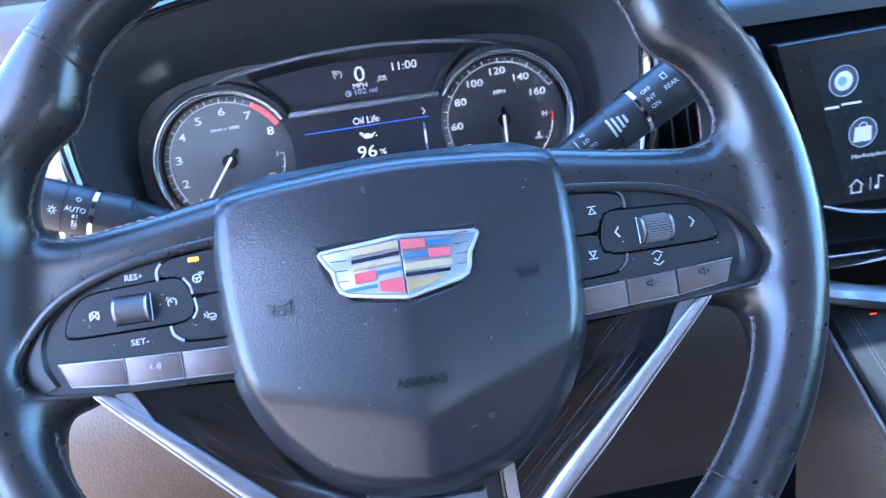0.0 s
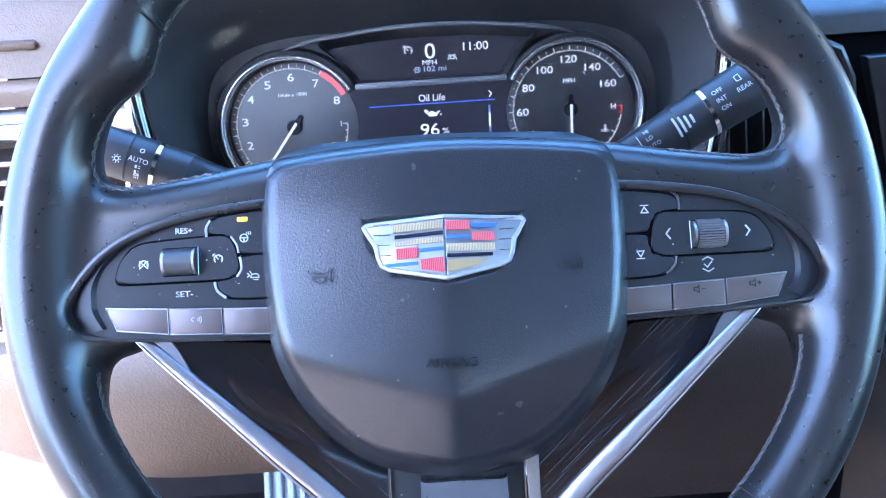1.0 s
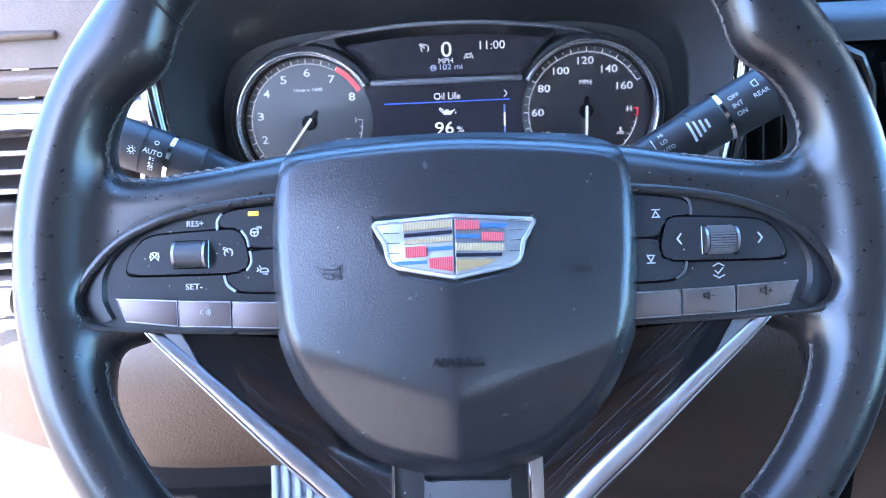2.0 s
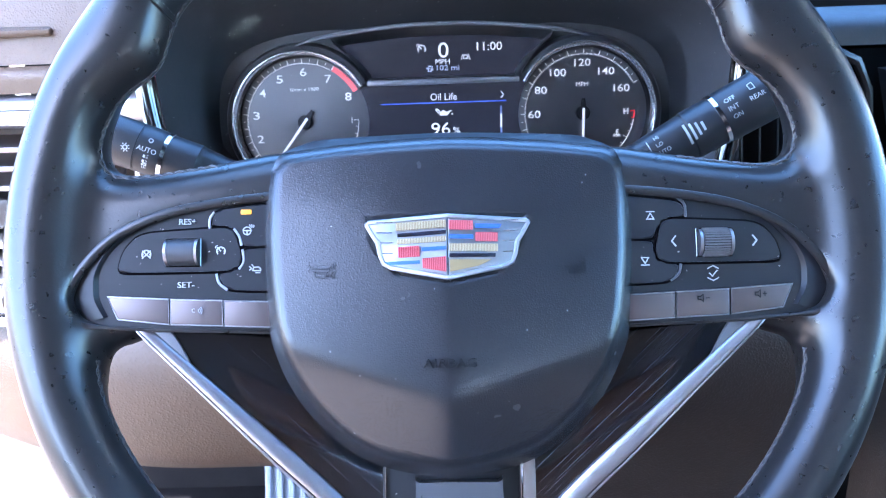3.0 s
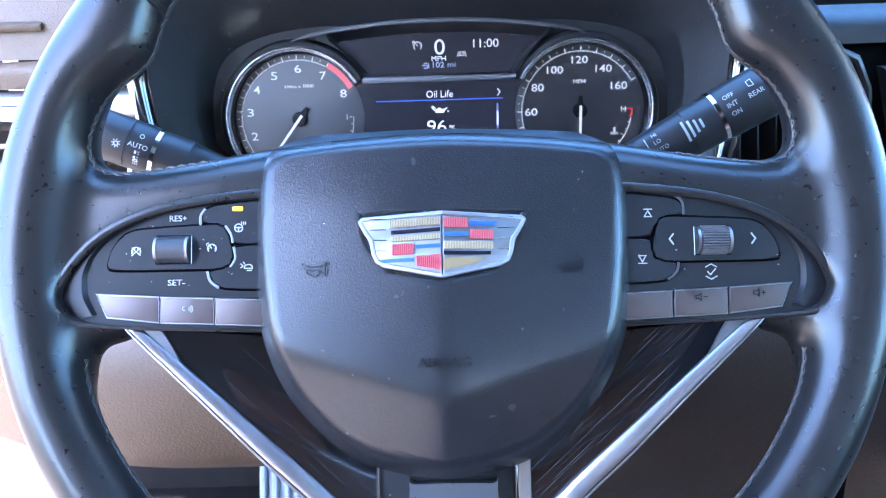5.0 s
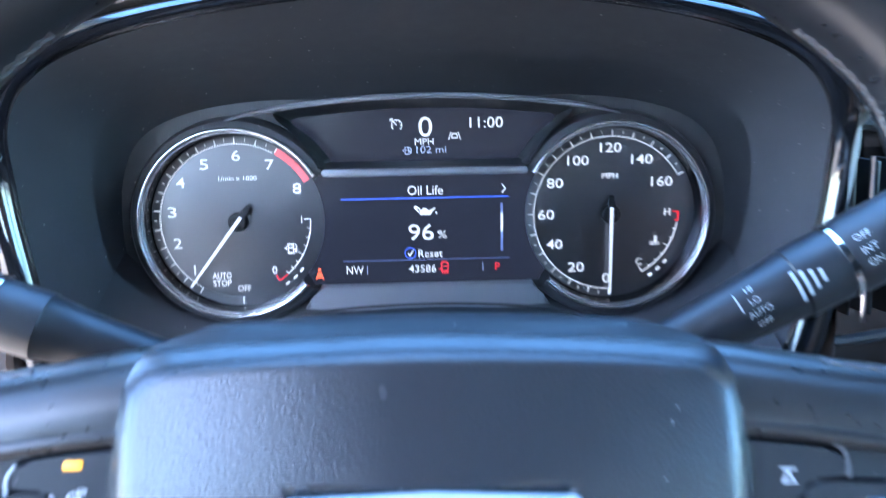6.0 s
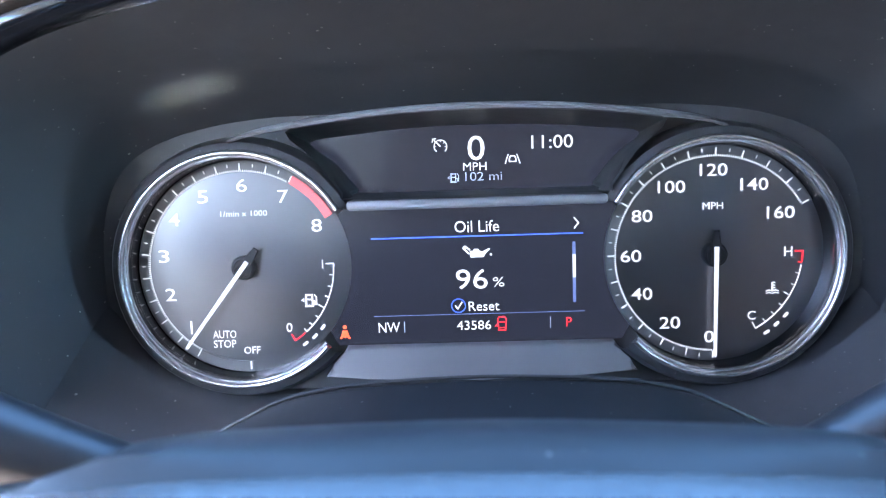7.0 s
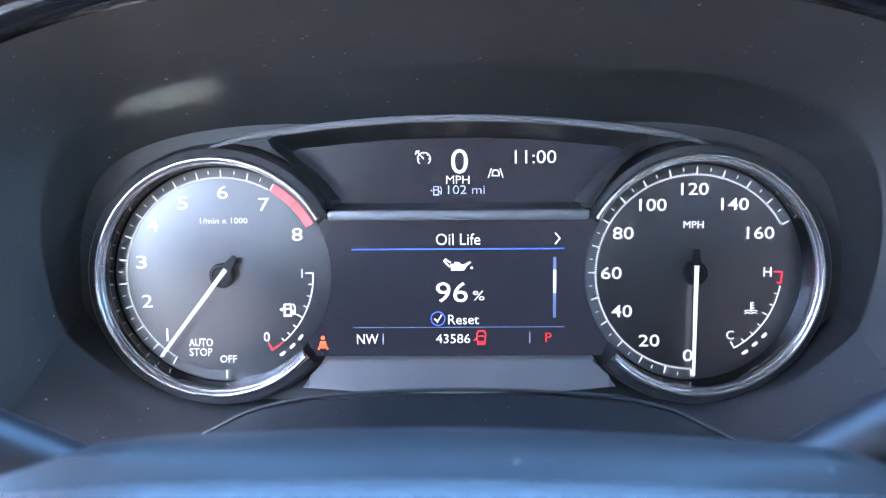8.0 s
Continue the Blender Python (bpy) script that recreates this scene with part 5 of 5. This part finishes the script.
sign(stroke([(-0.5, 1.3), (0.5, 0), (-0.5, -1.3)], 0.34, 0.0003), 0.1325, 0.0005, ZI, 0.0018, right_pod)
b = stroke([(-1.3, 1.0), (0, 1.7), (1.3, 1.0)], 0.26, 0.0003)
stroke([(-1.3, -1.0), (0, -1.7), (1.3, -1.0)], 0.26, 0.0003, bm=b)
stroke([(-0.9, 0.1), (-0.2, -0.7), (1.0, 0.7)], 0.26, 0.0003, bm=b)
sign(b, 0.1146, -0.0133, ZP, 0.0019, right_pod)
b = stroke([(-1.6, -0.4), (-0.9, -0.4), (-0.2, -1.0), (-0.2, 1.0), (-0.9, 0.4), (-1.6, 0.4)], 0.22, 0.0003, True)
stroke([(0.4, 0), (1.6, 0)], 0.24, 0.0003, bm=b)
sign(b, 0.1094, -0.0240, -0.0028, 0.0016, right_pod, RELIEF_SHADE_PRINT)
b = stroke([(-1.6, -0.4), (-0.9, -0.4), (-0.2, -1.0), (-0.2, 1.0), (-0.9, 0.4), (-1.6, 0.4)], 0.22, 0.0003, True)
stroke([(0.4, 0), (1.6, 0)], 0.24, 0.0003, bm=b)
stroke([(1.0, 0.6), (1.0, -0.6)], 0.24, 0.0003, bm=b)
sign(b, 0.1338, -0.0226, -0.0026, 0.0016, right_pod, RELIEF_SHADE_PRINT)
b = stroke(circle(0.5, 12, (-1.0, 0.1), 60, 300), 0.2, 0.0003)
for r in (0.6, 1.1, 1.6):
    stroke(circle(r, 8, (-0.2, 0), -40, 40), 0.2, 0.0003, bm=b)
sign(b, -0.1086, -0.0254, -0.0028, 0.0015, left_pod, GREY_PRINT)

# lower spokes: veneer and bright strips, meeting below the cover
for sx in (-1, 1):
    path = [(sx * x, y, w) for x, y, w in mm((136.5, -31.4, -7.5), (130, -37.0, -7.0), (103, -62, -8.5), (78, -85.5, -10.5), (58, -104, -12.5), (45, -118, -14), (36, -132, -16), (30, -150, -19))]
    path = [Vector(p) for p in spline(path, 5, False)]
    outer_line, face_line = [], []
    for i, p in enumerate(path):
        d = (path[min(i + 1, len(path) - 1)] - path[max(i - 1, 0)]).normalized()
        side = Vector((0, 0, 1)).cross(d).normalized() * -sx
        k = 0.40 + 0.60 * min(1, i / (len(path) * 0.45))
        lay = lambda pts: [p + (side * a * k + Vector((0, 0, 1)) * b * (0.5 + 0.5 * k)) * 0.001 for a, b in pts]
        outer_line.append(lay(((-4.9, -4.0), (-4.9, -0.2), (-4.5, 0.5), (-3.6, 0.6), (-3.3, -0.4), (-3.3, -4.0))))
        face_line.append(lay(((-3.2, -4.0), (-3.2, 0.4), (-2.7, 1.5), (-1.6, 2.1), (-0.2, 2.1), (2.2, 1.5), (4.2, 0.7), (4.7, 0.1), (4.8, -4.0))))
    skin_rows = []
    for i, p in enumerate(path):
        d = (path[min(i + 1, len(path) - 1)] - path[max(i - 1, 0)]).normalized()
        side = Vector((0, 0, 1)).cross(d).normalized() * -sx
        side = side * (1 if side.x * sx < 0 else -1)
        reach = min(0.040, (abs(p.x) - 0.0305) / max(0.05, abs(side.x)))
        row = []
        for q in range(13):
            a = reach * q / 12
            row.append(p + side * a + Vector((0, 0, -0.0012 - 0.06 * a - 3.0 * a * a)))
        skin_rows.append(row)
    part("veneer", loft(skin_rows, closed=False), VENEER if sx < 0 else VENEER_R, wheel, "gloss black wood veneer with pale grain")
    strip = part("bright_strip", loft(face_line, cap=True), SATIN, wheel, "satin metal strip along the lower spoke")
    part("strip_edge", loft(outer_line, cap=True), SATIN, strip, "thin outer edge")
    part("strip_wedge", prism([(sx * x * 0.001, y * 0.001) for x, y in ((135, -32.3), (122, -32.8), (117.5, -40), (108, -57), (112, -54), (126, -41))], -0.020, -0.0074, 0.0006, 2), SWITCH_LIP, strip, "flared upper end of the strip")
part("spoke_post", prism(mm((31, -90), (36.5, -90), (36.5, -150), (31, -150)), -0.030, -0.0150, 0.0008, 2), VENT_TAN, wheel, "brown-grey end piece beside the lower plate")
plate = part("lower_plate", prism(mm((-30, -92), (30, -92), (30, -152), (-30, -152)), -0.026, -0.021, 0.001, 2), SHROUD, wheel, "black surround of the lower spoke plate")
part("plate_insert", prism(spline([(x, y, 0) for x, y in mm((-16, -104.5), (-14, -102.6), (3, -102.2), (20, -102.6), (22, -104.5), (20, -150), (-14, -150))], 3), -0.022, -0.0150, 0.0015, 2), SWITCH_LIP, plate, "satin grey plate of the lower spoke")
part("hub", lathe([(0.0001, -0.03), (0.045, -0.03), (0.045, -0.035), (0.040, -0.09), (0.0001, -0.09)], seg=40), HOUSING, wheel, "dark hub behind the cover")


# seams and threads of the leather, laid on its surface
bpy.context.view_layer.update()
skin = rim.evaluated_get(bpy.context.evaluated_depsgraph_get())


def on_skin(p, lift=0.0):
    ok, q, n, _ = skin.closest_point_on_mesh(p)
    return q + n * lift


for side in (-1, 1):
    lip = [(-side * p[0] * 1.003, p[1] * 1.01, p[2]) for p in spline([(*p, w) for p, w in zip(POD, (-0.0042, -0.0036, -0.0032, -0.0028, -0.0024, -0.0020, -0.0018, -0.0018, -0.0022, -0.0034, -0.0060, -0.0080))], 6, False)]
    part("pod_lip", tube(lip, [0.0021 - 0.0012 * min(1, max(0, (i / len(lip) - 0.70) / 0.10)) for i in range(len(lip))], 10, flat=0.8), RIM_LEATHER, wheel, "rolled leather edge round the switch panel")
EDGES = [mm((-101, 130, -11), (-111, 121, -11), (-120, 113, -11), (-126, 98.5, -11), (-132, 84, -11), (-144, 72.3, -11), (-150.3, 66, -11), (-153.2, 58.6, -11), (-154, 49.3, -11), (-151.5, 40.5, -12), (-146.5, 35.5, -12), (-135.5, 33.6, -14), (-118, 36.5, -14), (-97, 39.5, -14)),
         mm((-151.8, -45.5, -11), (-152.3, -53, -11), (-150.2, -65.5, -11), (-144.5, -78, -11), (-136, -90.3, -11), (-122.3, -110.5, -11), (-104, -128, -11), (-80, -144, -11))]
sb = bmesh.new()
for line in EDGES:
    for sx in (1, -1):
        path = even(spline([(sx * p[0] * 1.014, p[1] * 1.014, p[2] + 0.0020) for p in line], 8, False), 0.0050)
        path = [on_skin(Vector(q), 0.0001) for q in path]
        for i, q in enumerate(path[:-1]):
            d = (path[i + 1] - q).normalized()
            n = (on_skin(q, 0.004) - on_skin(q)).normalized()
            side = d.cross(n).normalized() * 0.0014
            for s in (1, -1):
                a, e = q - side * s, q + d * 0.0049 + side * s
                a, m, e = on_skin(a, -0.0001), on_skin((a + e) / 2, 0.0002 + 0.0002 * s), on_skin(e, -0.0001)
                tube([a, (a + m) / 2 + (m - a) * 0.1, m, (m + e) / 2 + (m - e) * 0.1, e], [0.0004, 0.0006, 0.00066, 0.0006, 0.0004], 6, bm=sb)
        part("welt", tube(path, 0.0005, 5), RIM_LEATHER, wheel, "folded leather seam under the thread")
tagged(part("stitching", sb, THREAD, wheel, "crossed thread stitching"), kind="stuff")
for ang in (139, 41, -42, -138):
    rc, hw, hd = rim_section(ang)
    ringp = []
    for j in range(40):
        q = 2 * math.pi * j / 40
        r = rc + (hw + 0.003) * math.cos(q)
        ringp.append(on_skin(Vector((r * math.cos(radians(ang)), r * math.sin(radians(ang)), -0.008 + (hd + 0.003) * math.sin(q))), 0.0))
    part("joint", tube(ringp, 0.0007, 6, True), RIM_LEATHER, wheel, "leather joint across the rim")
    jb = bmesh.new()
    tang = Vector((-math.sin(radians(ang)), math.cos(radians(ang)), 0))
    for j, q in enumerate(ringp):
        q = on_skin(q + tang * 0.003 * (1 if ang in (-42, 41) else -1), 0.0001)
        nx = on_skin(ringp[(j + 1) % 40] + tang * 0.003 * (1 if ang in (-42, 41) else -1), 0.0001)
        tube([q, (q * 0.6 + nx * 0.4)], 0.0003, 5, bm=jb)
    tagged(part("stitching", jb, THREAD, wheel, "thread beside a leather joint"), kind="stuff")


# markings of the column levers, printed round the barrel
def printed(bm, lever, along, up_deg, radius, mat=WHITE_PRINT):
    """Wrap a flat sign, drawn about its own middle, on a lever: along its length, raised round it by up_deg."""
    way = -1 if lever is wiper else 1
    radius *= 1.1 if lever is wiper else 1.0
    for v in bm.verts:
        x, y, z = -way * v.co.x, v.co.y, v.co.z
        a = radians((FR if lever is wiper else FL) + way * up_deg) + way * y / radius
        v.co = Vector(((radius + 0.0001 + z) * math.cos(a), (radius + 0.0001 + z) * math.sin(a), along + x))
    bmesh.ops.recalc_face_normals(bm, faces=bm.faces)
    return part("marking", bm, mat, lever, smooth=False)


def facing(lever):
    """The angle round a lever that looks at the driver."""
    m = lever.matrix_basis.inverted()
    d = m @ Vector((0.0, -0.30, 1.18)) - m @ lever.matrix_basis.translation
    return math.degrees(math.atan2(d.y, d.x))


def word(w, h):
    return letters(w, 0, 0, 0, h, thick=0.0002)


FR, FL = facing(wiper), facing(turn)

RW = 0.1377 * 0.733
for txt, up in (("OFF", 26), ("INT", 6), ("ON", -13)):
    printed(word(txt, 0.0025), wiper, RW + 0.0075, up, 0.0129)
printed(word("REAR", 0.0025), wiper, RW + 0.0205, 4, 0.0135)
b = stroke([(-0.0014, -0.0016), (-0.0014, 0.0016), (0.0012, 0.0020), (0.0012, -0.0020)], 0.0004, 0.0002, True)
printed(b, wiper, RW + 0.0200, 28, 0.0135)
for k in range(4):
    printed(stroke([(0.0, (0.0058 - k * 0.0011) * (j / 5 - 1)) for j in range(11)], 0.0013, 0.0002), wiper, RW - 0.0195 + k * 0.0030, 2, 0.0124)
for txt, up in (("HI", 34), ("LO", 14), ("AUTO", -6), ("OFF", -26)):
    printed(word(txt, 0.0022), wiper, RW - 0.0345, up, 0.0112)
printed(stroke([(0, 0.0035 * (j / 4 - 1)) for j in range(9)], 0.0005, 0.0002), wiper, RW - 0.0400, 20, 0.0110)
LW = (Vector(mm((-196, 75, -74))[0]) - Vector(mm((-70, 30, -98))[0])).length * 0.648
printed(word("AUTO", 0.0026), turn, LW + 0.0080, -2, 0.0129)
printed(stroke(circle(0.0011, 12), 0.0004, 0.0002, True), turn, LW + 0.0075, 22, 0.0129)
b = stroke([(-0.0008, -0.0022), (-0.0008, -0.0006)], 0.0011, 0.0002)
stroke([(-0.0008, 0.0006), (-0.0008, 0.0022)], 0.0011, 0.0002, bm=b)
for y in (-0.0018, -0.0008, 0.0008, 0.0018):
    stroke([(0.0004, y), (0.0014, y * 1.3)], 0.0003, 0.0002, bm=b)
printed(b, turn, LW + 0.0075, -24, 0.0129)
b = stroke(circle(0.0012, 10, (0, 0.0004), 0, 180), 0.0005, 0.0002, True)
for x in (-0.0009, 0.0, 0.0009):
    stroke([(x, -0.0004), (x, -0.0018)], 0.0003, 0.0002, bm=b)
printed(b, turn, LW + 0.0075, -42, 0.0129)
b = stroke(circle(0.0011, 12), 0.0005, 0.0002, True)
for k in range(8):
    stroke([at_angle((0, 0), 0.0016, k * 45)[:2], at_angle((0, 0), 0.0024, k * 45)[:2]], 0.0004, 0.0002, bm=b)
printed(b, turn, LW + 0.0185, -12, 0.0135)
b = stroke([(-0.0022, 0.0004), (0.0022, 0.0004)], 0.0005, 0.0002)
for sx in (1, -1):
    stroke([(sx * 0.0006, -0.0006), (sx * 0.0022, -0.0006), (sx * 0.0014, -0.0016)], 0.0006, 0.0002, bm=b)
printed(b, turn, LW - 0.014, 14, 0.0120)
printed(stroke([(0, 0.015 * (j / 10 - 1)) for j in range(21)], 0.0006, 0.0002), turn, LW + 0.0140, 0, 0.0135, SWITCH)

# ---- beyond the wheel, on the passenger side ----
screen = thing("centre_screen", pose(0.48, 0.30, 1.0), "dark touch screen with round lit icons beside the wheel", "touch screen")
SF = Matrix.Translation((0, 0.302, 0)) @ Matrix.Rotation(radians(90), 4, "X")  # x stays, y becomes up, z towards the driver


def flat(bm):
    bm.transform(SF)
    return bm


glass = on(screen, link("glass", flat(prism([(0.343, 1.082), (0.66, 1.09), (0.66, 0.925), (0.388, 0.935)], -0.012, 0.0, 0.003, 3)), SCREEN_RIM, label="gloss black glass"))
on(screen, link("lit_area", flat(prism([(0.372, 1.068), (0.64, 1.075), (0.64, 0.937), (0.410, 0.942)], -0.001, 0.0006)), material("screen_lit", (0.008, 0.010, 0.013), 0.25, emit=(0.16, 0.26, 0.30), power=0.0028), label="dim blue lit picture", smooth=False))
for ix, iz in ((0.4025, 1.045), (0.4225, 0.998)):
    on(screen, link("icon_ring", flat(stroke(circle(0.0128, 36, (ix, iz)), 0.0008, 0.0003, True, at=(0, 0, 0.0008))), GLOW_DIM))
    on(screen, link("icon_disc", flat(prism(circle(0.0118, 36, (ix, iz)), 0.0006, 0.0008)), GLOW_NAVY))
on(screen, link("icon_disc", flat(prism(circle(0.0082, 28, (0.4025, 1.045)), 0.0008, 0.0011)), GLOW_ICON))
on(screen, link("icon_bar", flat(prism(circle(0.0040, 20, (0.4010, 1.045)), 0.0011, 0.0013)), GLOW_SKY))
bag = prism([(0.4150, 1.003), (0.4300, 1.003), (0.4310, 0.990), (0.4140, 0.990)], 0.0008, 0.0011)
stroke(circle(0.0036, 12, (0.4225, 1.003), 0, 180), 0.0010, 0.0003, bm=bag, at=(0, 0, 0.0008))
on(screen, link("bag_icon", flat(bag), GLOW_ICON))
for bx, bz, bw in ((0.3930, 1.0235, 0.013), (0.4105, 1.0250, 0.018)):
    on(screen, link("caption_bar", flat(box((bw, 0.0020, 0.0003), (bx, bz, 0.0008))), GLOW_ICON))
on(screen, link("caption", flat(letters("Marketplace", 0.4300, 0.9765, 0.0008, 0.0048, 0.034)), GLOW_ICON, smooth=False))
home = stroke([(0.4125, 0.9500), (0.4190, 0.9560), (0.4255, 0.9500)], 0.0011, 0.0003, at=(0, 0, 0.0008))
stroke([(0.4145, 0.9500), (0.4145, 0.9440), (0.4235, 0.9440), (0.4235, 0.9500)], 0.0011, 0.0003, bm=home, at=(0, 0, 0.0008))
on(screen, link("home_icon", flat(home), GLOW_ICON))
note = stroke([(0.4400, 0.9470), (0.4400, 0.9570), (0.4445, 0.9550)], 0.0010, 0.0003, at=(0, 0, 0.0008))
prism(circle(0.0020, 12, (0.4385, 0.9465)), 0.0008, 0.0011, bm=note)
on(screen, link("note_icon", flat(note), GLOW_ICON))
on(screen, link("divider", flat(box((0.0008, 0.012, 0.0003), (0.4325, 0.950, 0.0008))), GLOW_DIM))

on_dash(link("bright_strip", tube(spline([(0.385, 0.298, 0.938), (0.43, 0.295, 0.927), (0.55, 0.295, 0.915)], 5, False), 0.0035, 8, flat=0.6), CHROME, label="bright strip under the screen"))
shelf = spline([(0.335, 0.285, 0.878), (0.38, 0.272, 0.866), (0.455, 0.285, 0.842), (0.62, 0.29, 0.815)], 5, False)
on_dash(link("bright_strip", tube(shelf, [0.008 + 0.005 * min(1, i / 5) for i in range(len(shelf))], 10, flat=0.8), SATIN, label="broad satin metal moulding"))
console = thing("centre_console", pose(0.46, 0.2, 0.45), "dark leather centre console with stitched edge and brown side", "centre console")
EDGE = [(0.300, 0.841), (0.236, 0.800), (0.19, 0.771), (0.06, 0.700), (-0.06, 0.655), (-0.30, 0.62)]
on(console, link("body", loft([[(0.384, y, z - 0.004), (0.388, y, z + 0.006), (0.400, y, z + 0.010), (0.70, y, z + 0.010), (0.70, y, 0.45), (0.384, y, 0.45)] for y, z in EDGE], cap=True), CONSOLE_TOP))
on(console, link("side_panel", loft([[(0.380, y, z - 0.004), (0.372, y, z - 0.02), (0.368, y, z - 0.10), (0.372, y, 0.45), (0.383, y, 0.45), (0.383, y, z - 0.004)] for y, z in EDGE], cap=True), CONSOLE_LEATHER, label="brown leather side of the console"))
on(console, link("metal_strip", tube(spline([(0.381, y, z) for y, z in EDGE], 5, False), 0.0024, 8), BUTTON_SILVER, label="slim satin strip"))
for off in (0.0, 0.004):
    cs = bmesh.new()
    for q in even([(0.402 + off, y, z + 0.0102) for y, z in EDGE], 0.005)[:-1]:
        tube([q, q + Vector((0.0002, -0.0031, -0.0019))], 0.0006, 5, bm=cs)
    tagged(on(console, link("stitching", cs, THREAD, label="row of thread stitches")), kind="stuff")
for i in range(4):
    on_dash(link("switch_light", box((0.006, 0.002, 0.0018), (0.424 + i * 0.012, 0.276, 0.835 - i * 0.0022)), GLOW_ORANGE, label="small lit orange mark"))

# dark air vent between the gauges and the screen
vent2 = thing("air_vent", pose(0.26, 0.31, 1.0), "dark air vent with upright slats beside the gauge hood", "air vent")
for i in range(7):
    on(vent2, link("slat", box((0.0022, 0.018, 0.105), (0.222 + i * 0.0145, 0.318, 1.028), 0.0008, turn=pose(0, 0, 0, 0, -8, 25)), STALK_BLACK))
on(vent2, link("vent_frame", tube(spline([(0.208, 0.312, 1.088), (0.325, 0.312, 1.088), (0.330, 0.312, 0.975), (0.215, 0.312, 0.970)], 4), 0.004, 8, True, up=(0, 1, 0)), STALK_BLACK, label="black surround"))
on(vent2, link("chrome_line", tube([(0.272, 0.306, 1.084), (0.282, 0.306, 0.974)], 0.0018, 8), CHROME, label="thin bright line"))

# dash end by the open door
slot = thing("window_vent", pose(-0.26, 0.25, 1.15), "dark slot vent at the end of the dashboard", "air vent")
# Solid block, coloured black for the shade inside the slot.
on(slot, link("slot_shade_block", box((0.11, 0.05, 0.016), (-0.305, 0.238, 1.146), 0.006, 3, turn=pose(0, 0, 0, 12, 0, 4)), STALK_BLACK))
on(slot, link("slot_lip", box((0.086, 0.012, 0.005), (-0.295, 0.2105, 1.139), 0.002, 2, turn=pose(0, 0, 0, 12, 0, 4)), DASH_LEATHER, label="paler lip of the slot"))
for zz in (1.0905, 1.0845):
    on_dash(link("trim_line", box((0.40, 0.002, 0.0014), (-0.42, 0.1968, zz), 0.0005), HOUSING, label="thin dark groove in the metal band"))

# footwell
pedal = thing("brake_pedal", pose(-0.177, 0.425, 0.58), "grey ribbed brake pedal hanging in the footwell", "pedal")
on(pedal, link("pedal_arm", tube(spline([(-0.172, 0.70, 0.92), (-0.172, 0.56, 0.80), (-0.176, 0.445, 0.66)], 4, False), 0.012, 8, flat=1.6), STALK_BLACK, label="dark pedal arm"))
on(pedal, link("pedal_pad", box((0.078, 0.016, 0.110), (-0.177, 0.425, 0.622), 0.006, 2, turn=pose(0, 0, 0, -25)), PEDAL))
for i in range(6):
    on(pedal, link("pad_rib", box((0.0075, 0.008, 0.104), (-0.2095 + i * 0.0130, 0.4145, 0.624), 0.002, 1, turn=pose(0, 0, 0, -25)), PEDAL))

# clear lens over the gauges, leaning with its upper edge towards the driver
lens_rows = []
for i in range(13):
    v = -0.048 + i * 0.0105
    lens_rows.append([((-0.172 + j * 0.01433) * (1 if v < 0.05 else 1 - (v - 0.05) * 3.2), v, 0.022 + 0.12 * (v + 0.048) - 1.2 * (-0.172 + j * 0.01433) ** 2 * 0.3) for j in range(25)])
lens = part("lens", loft(lens_rows, closed=False), LENS, cluster, "clear curved lens with faint reflections")
lens.visible_shadow = False
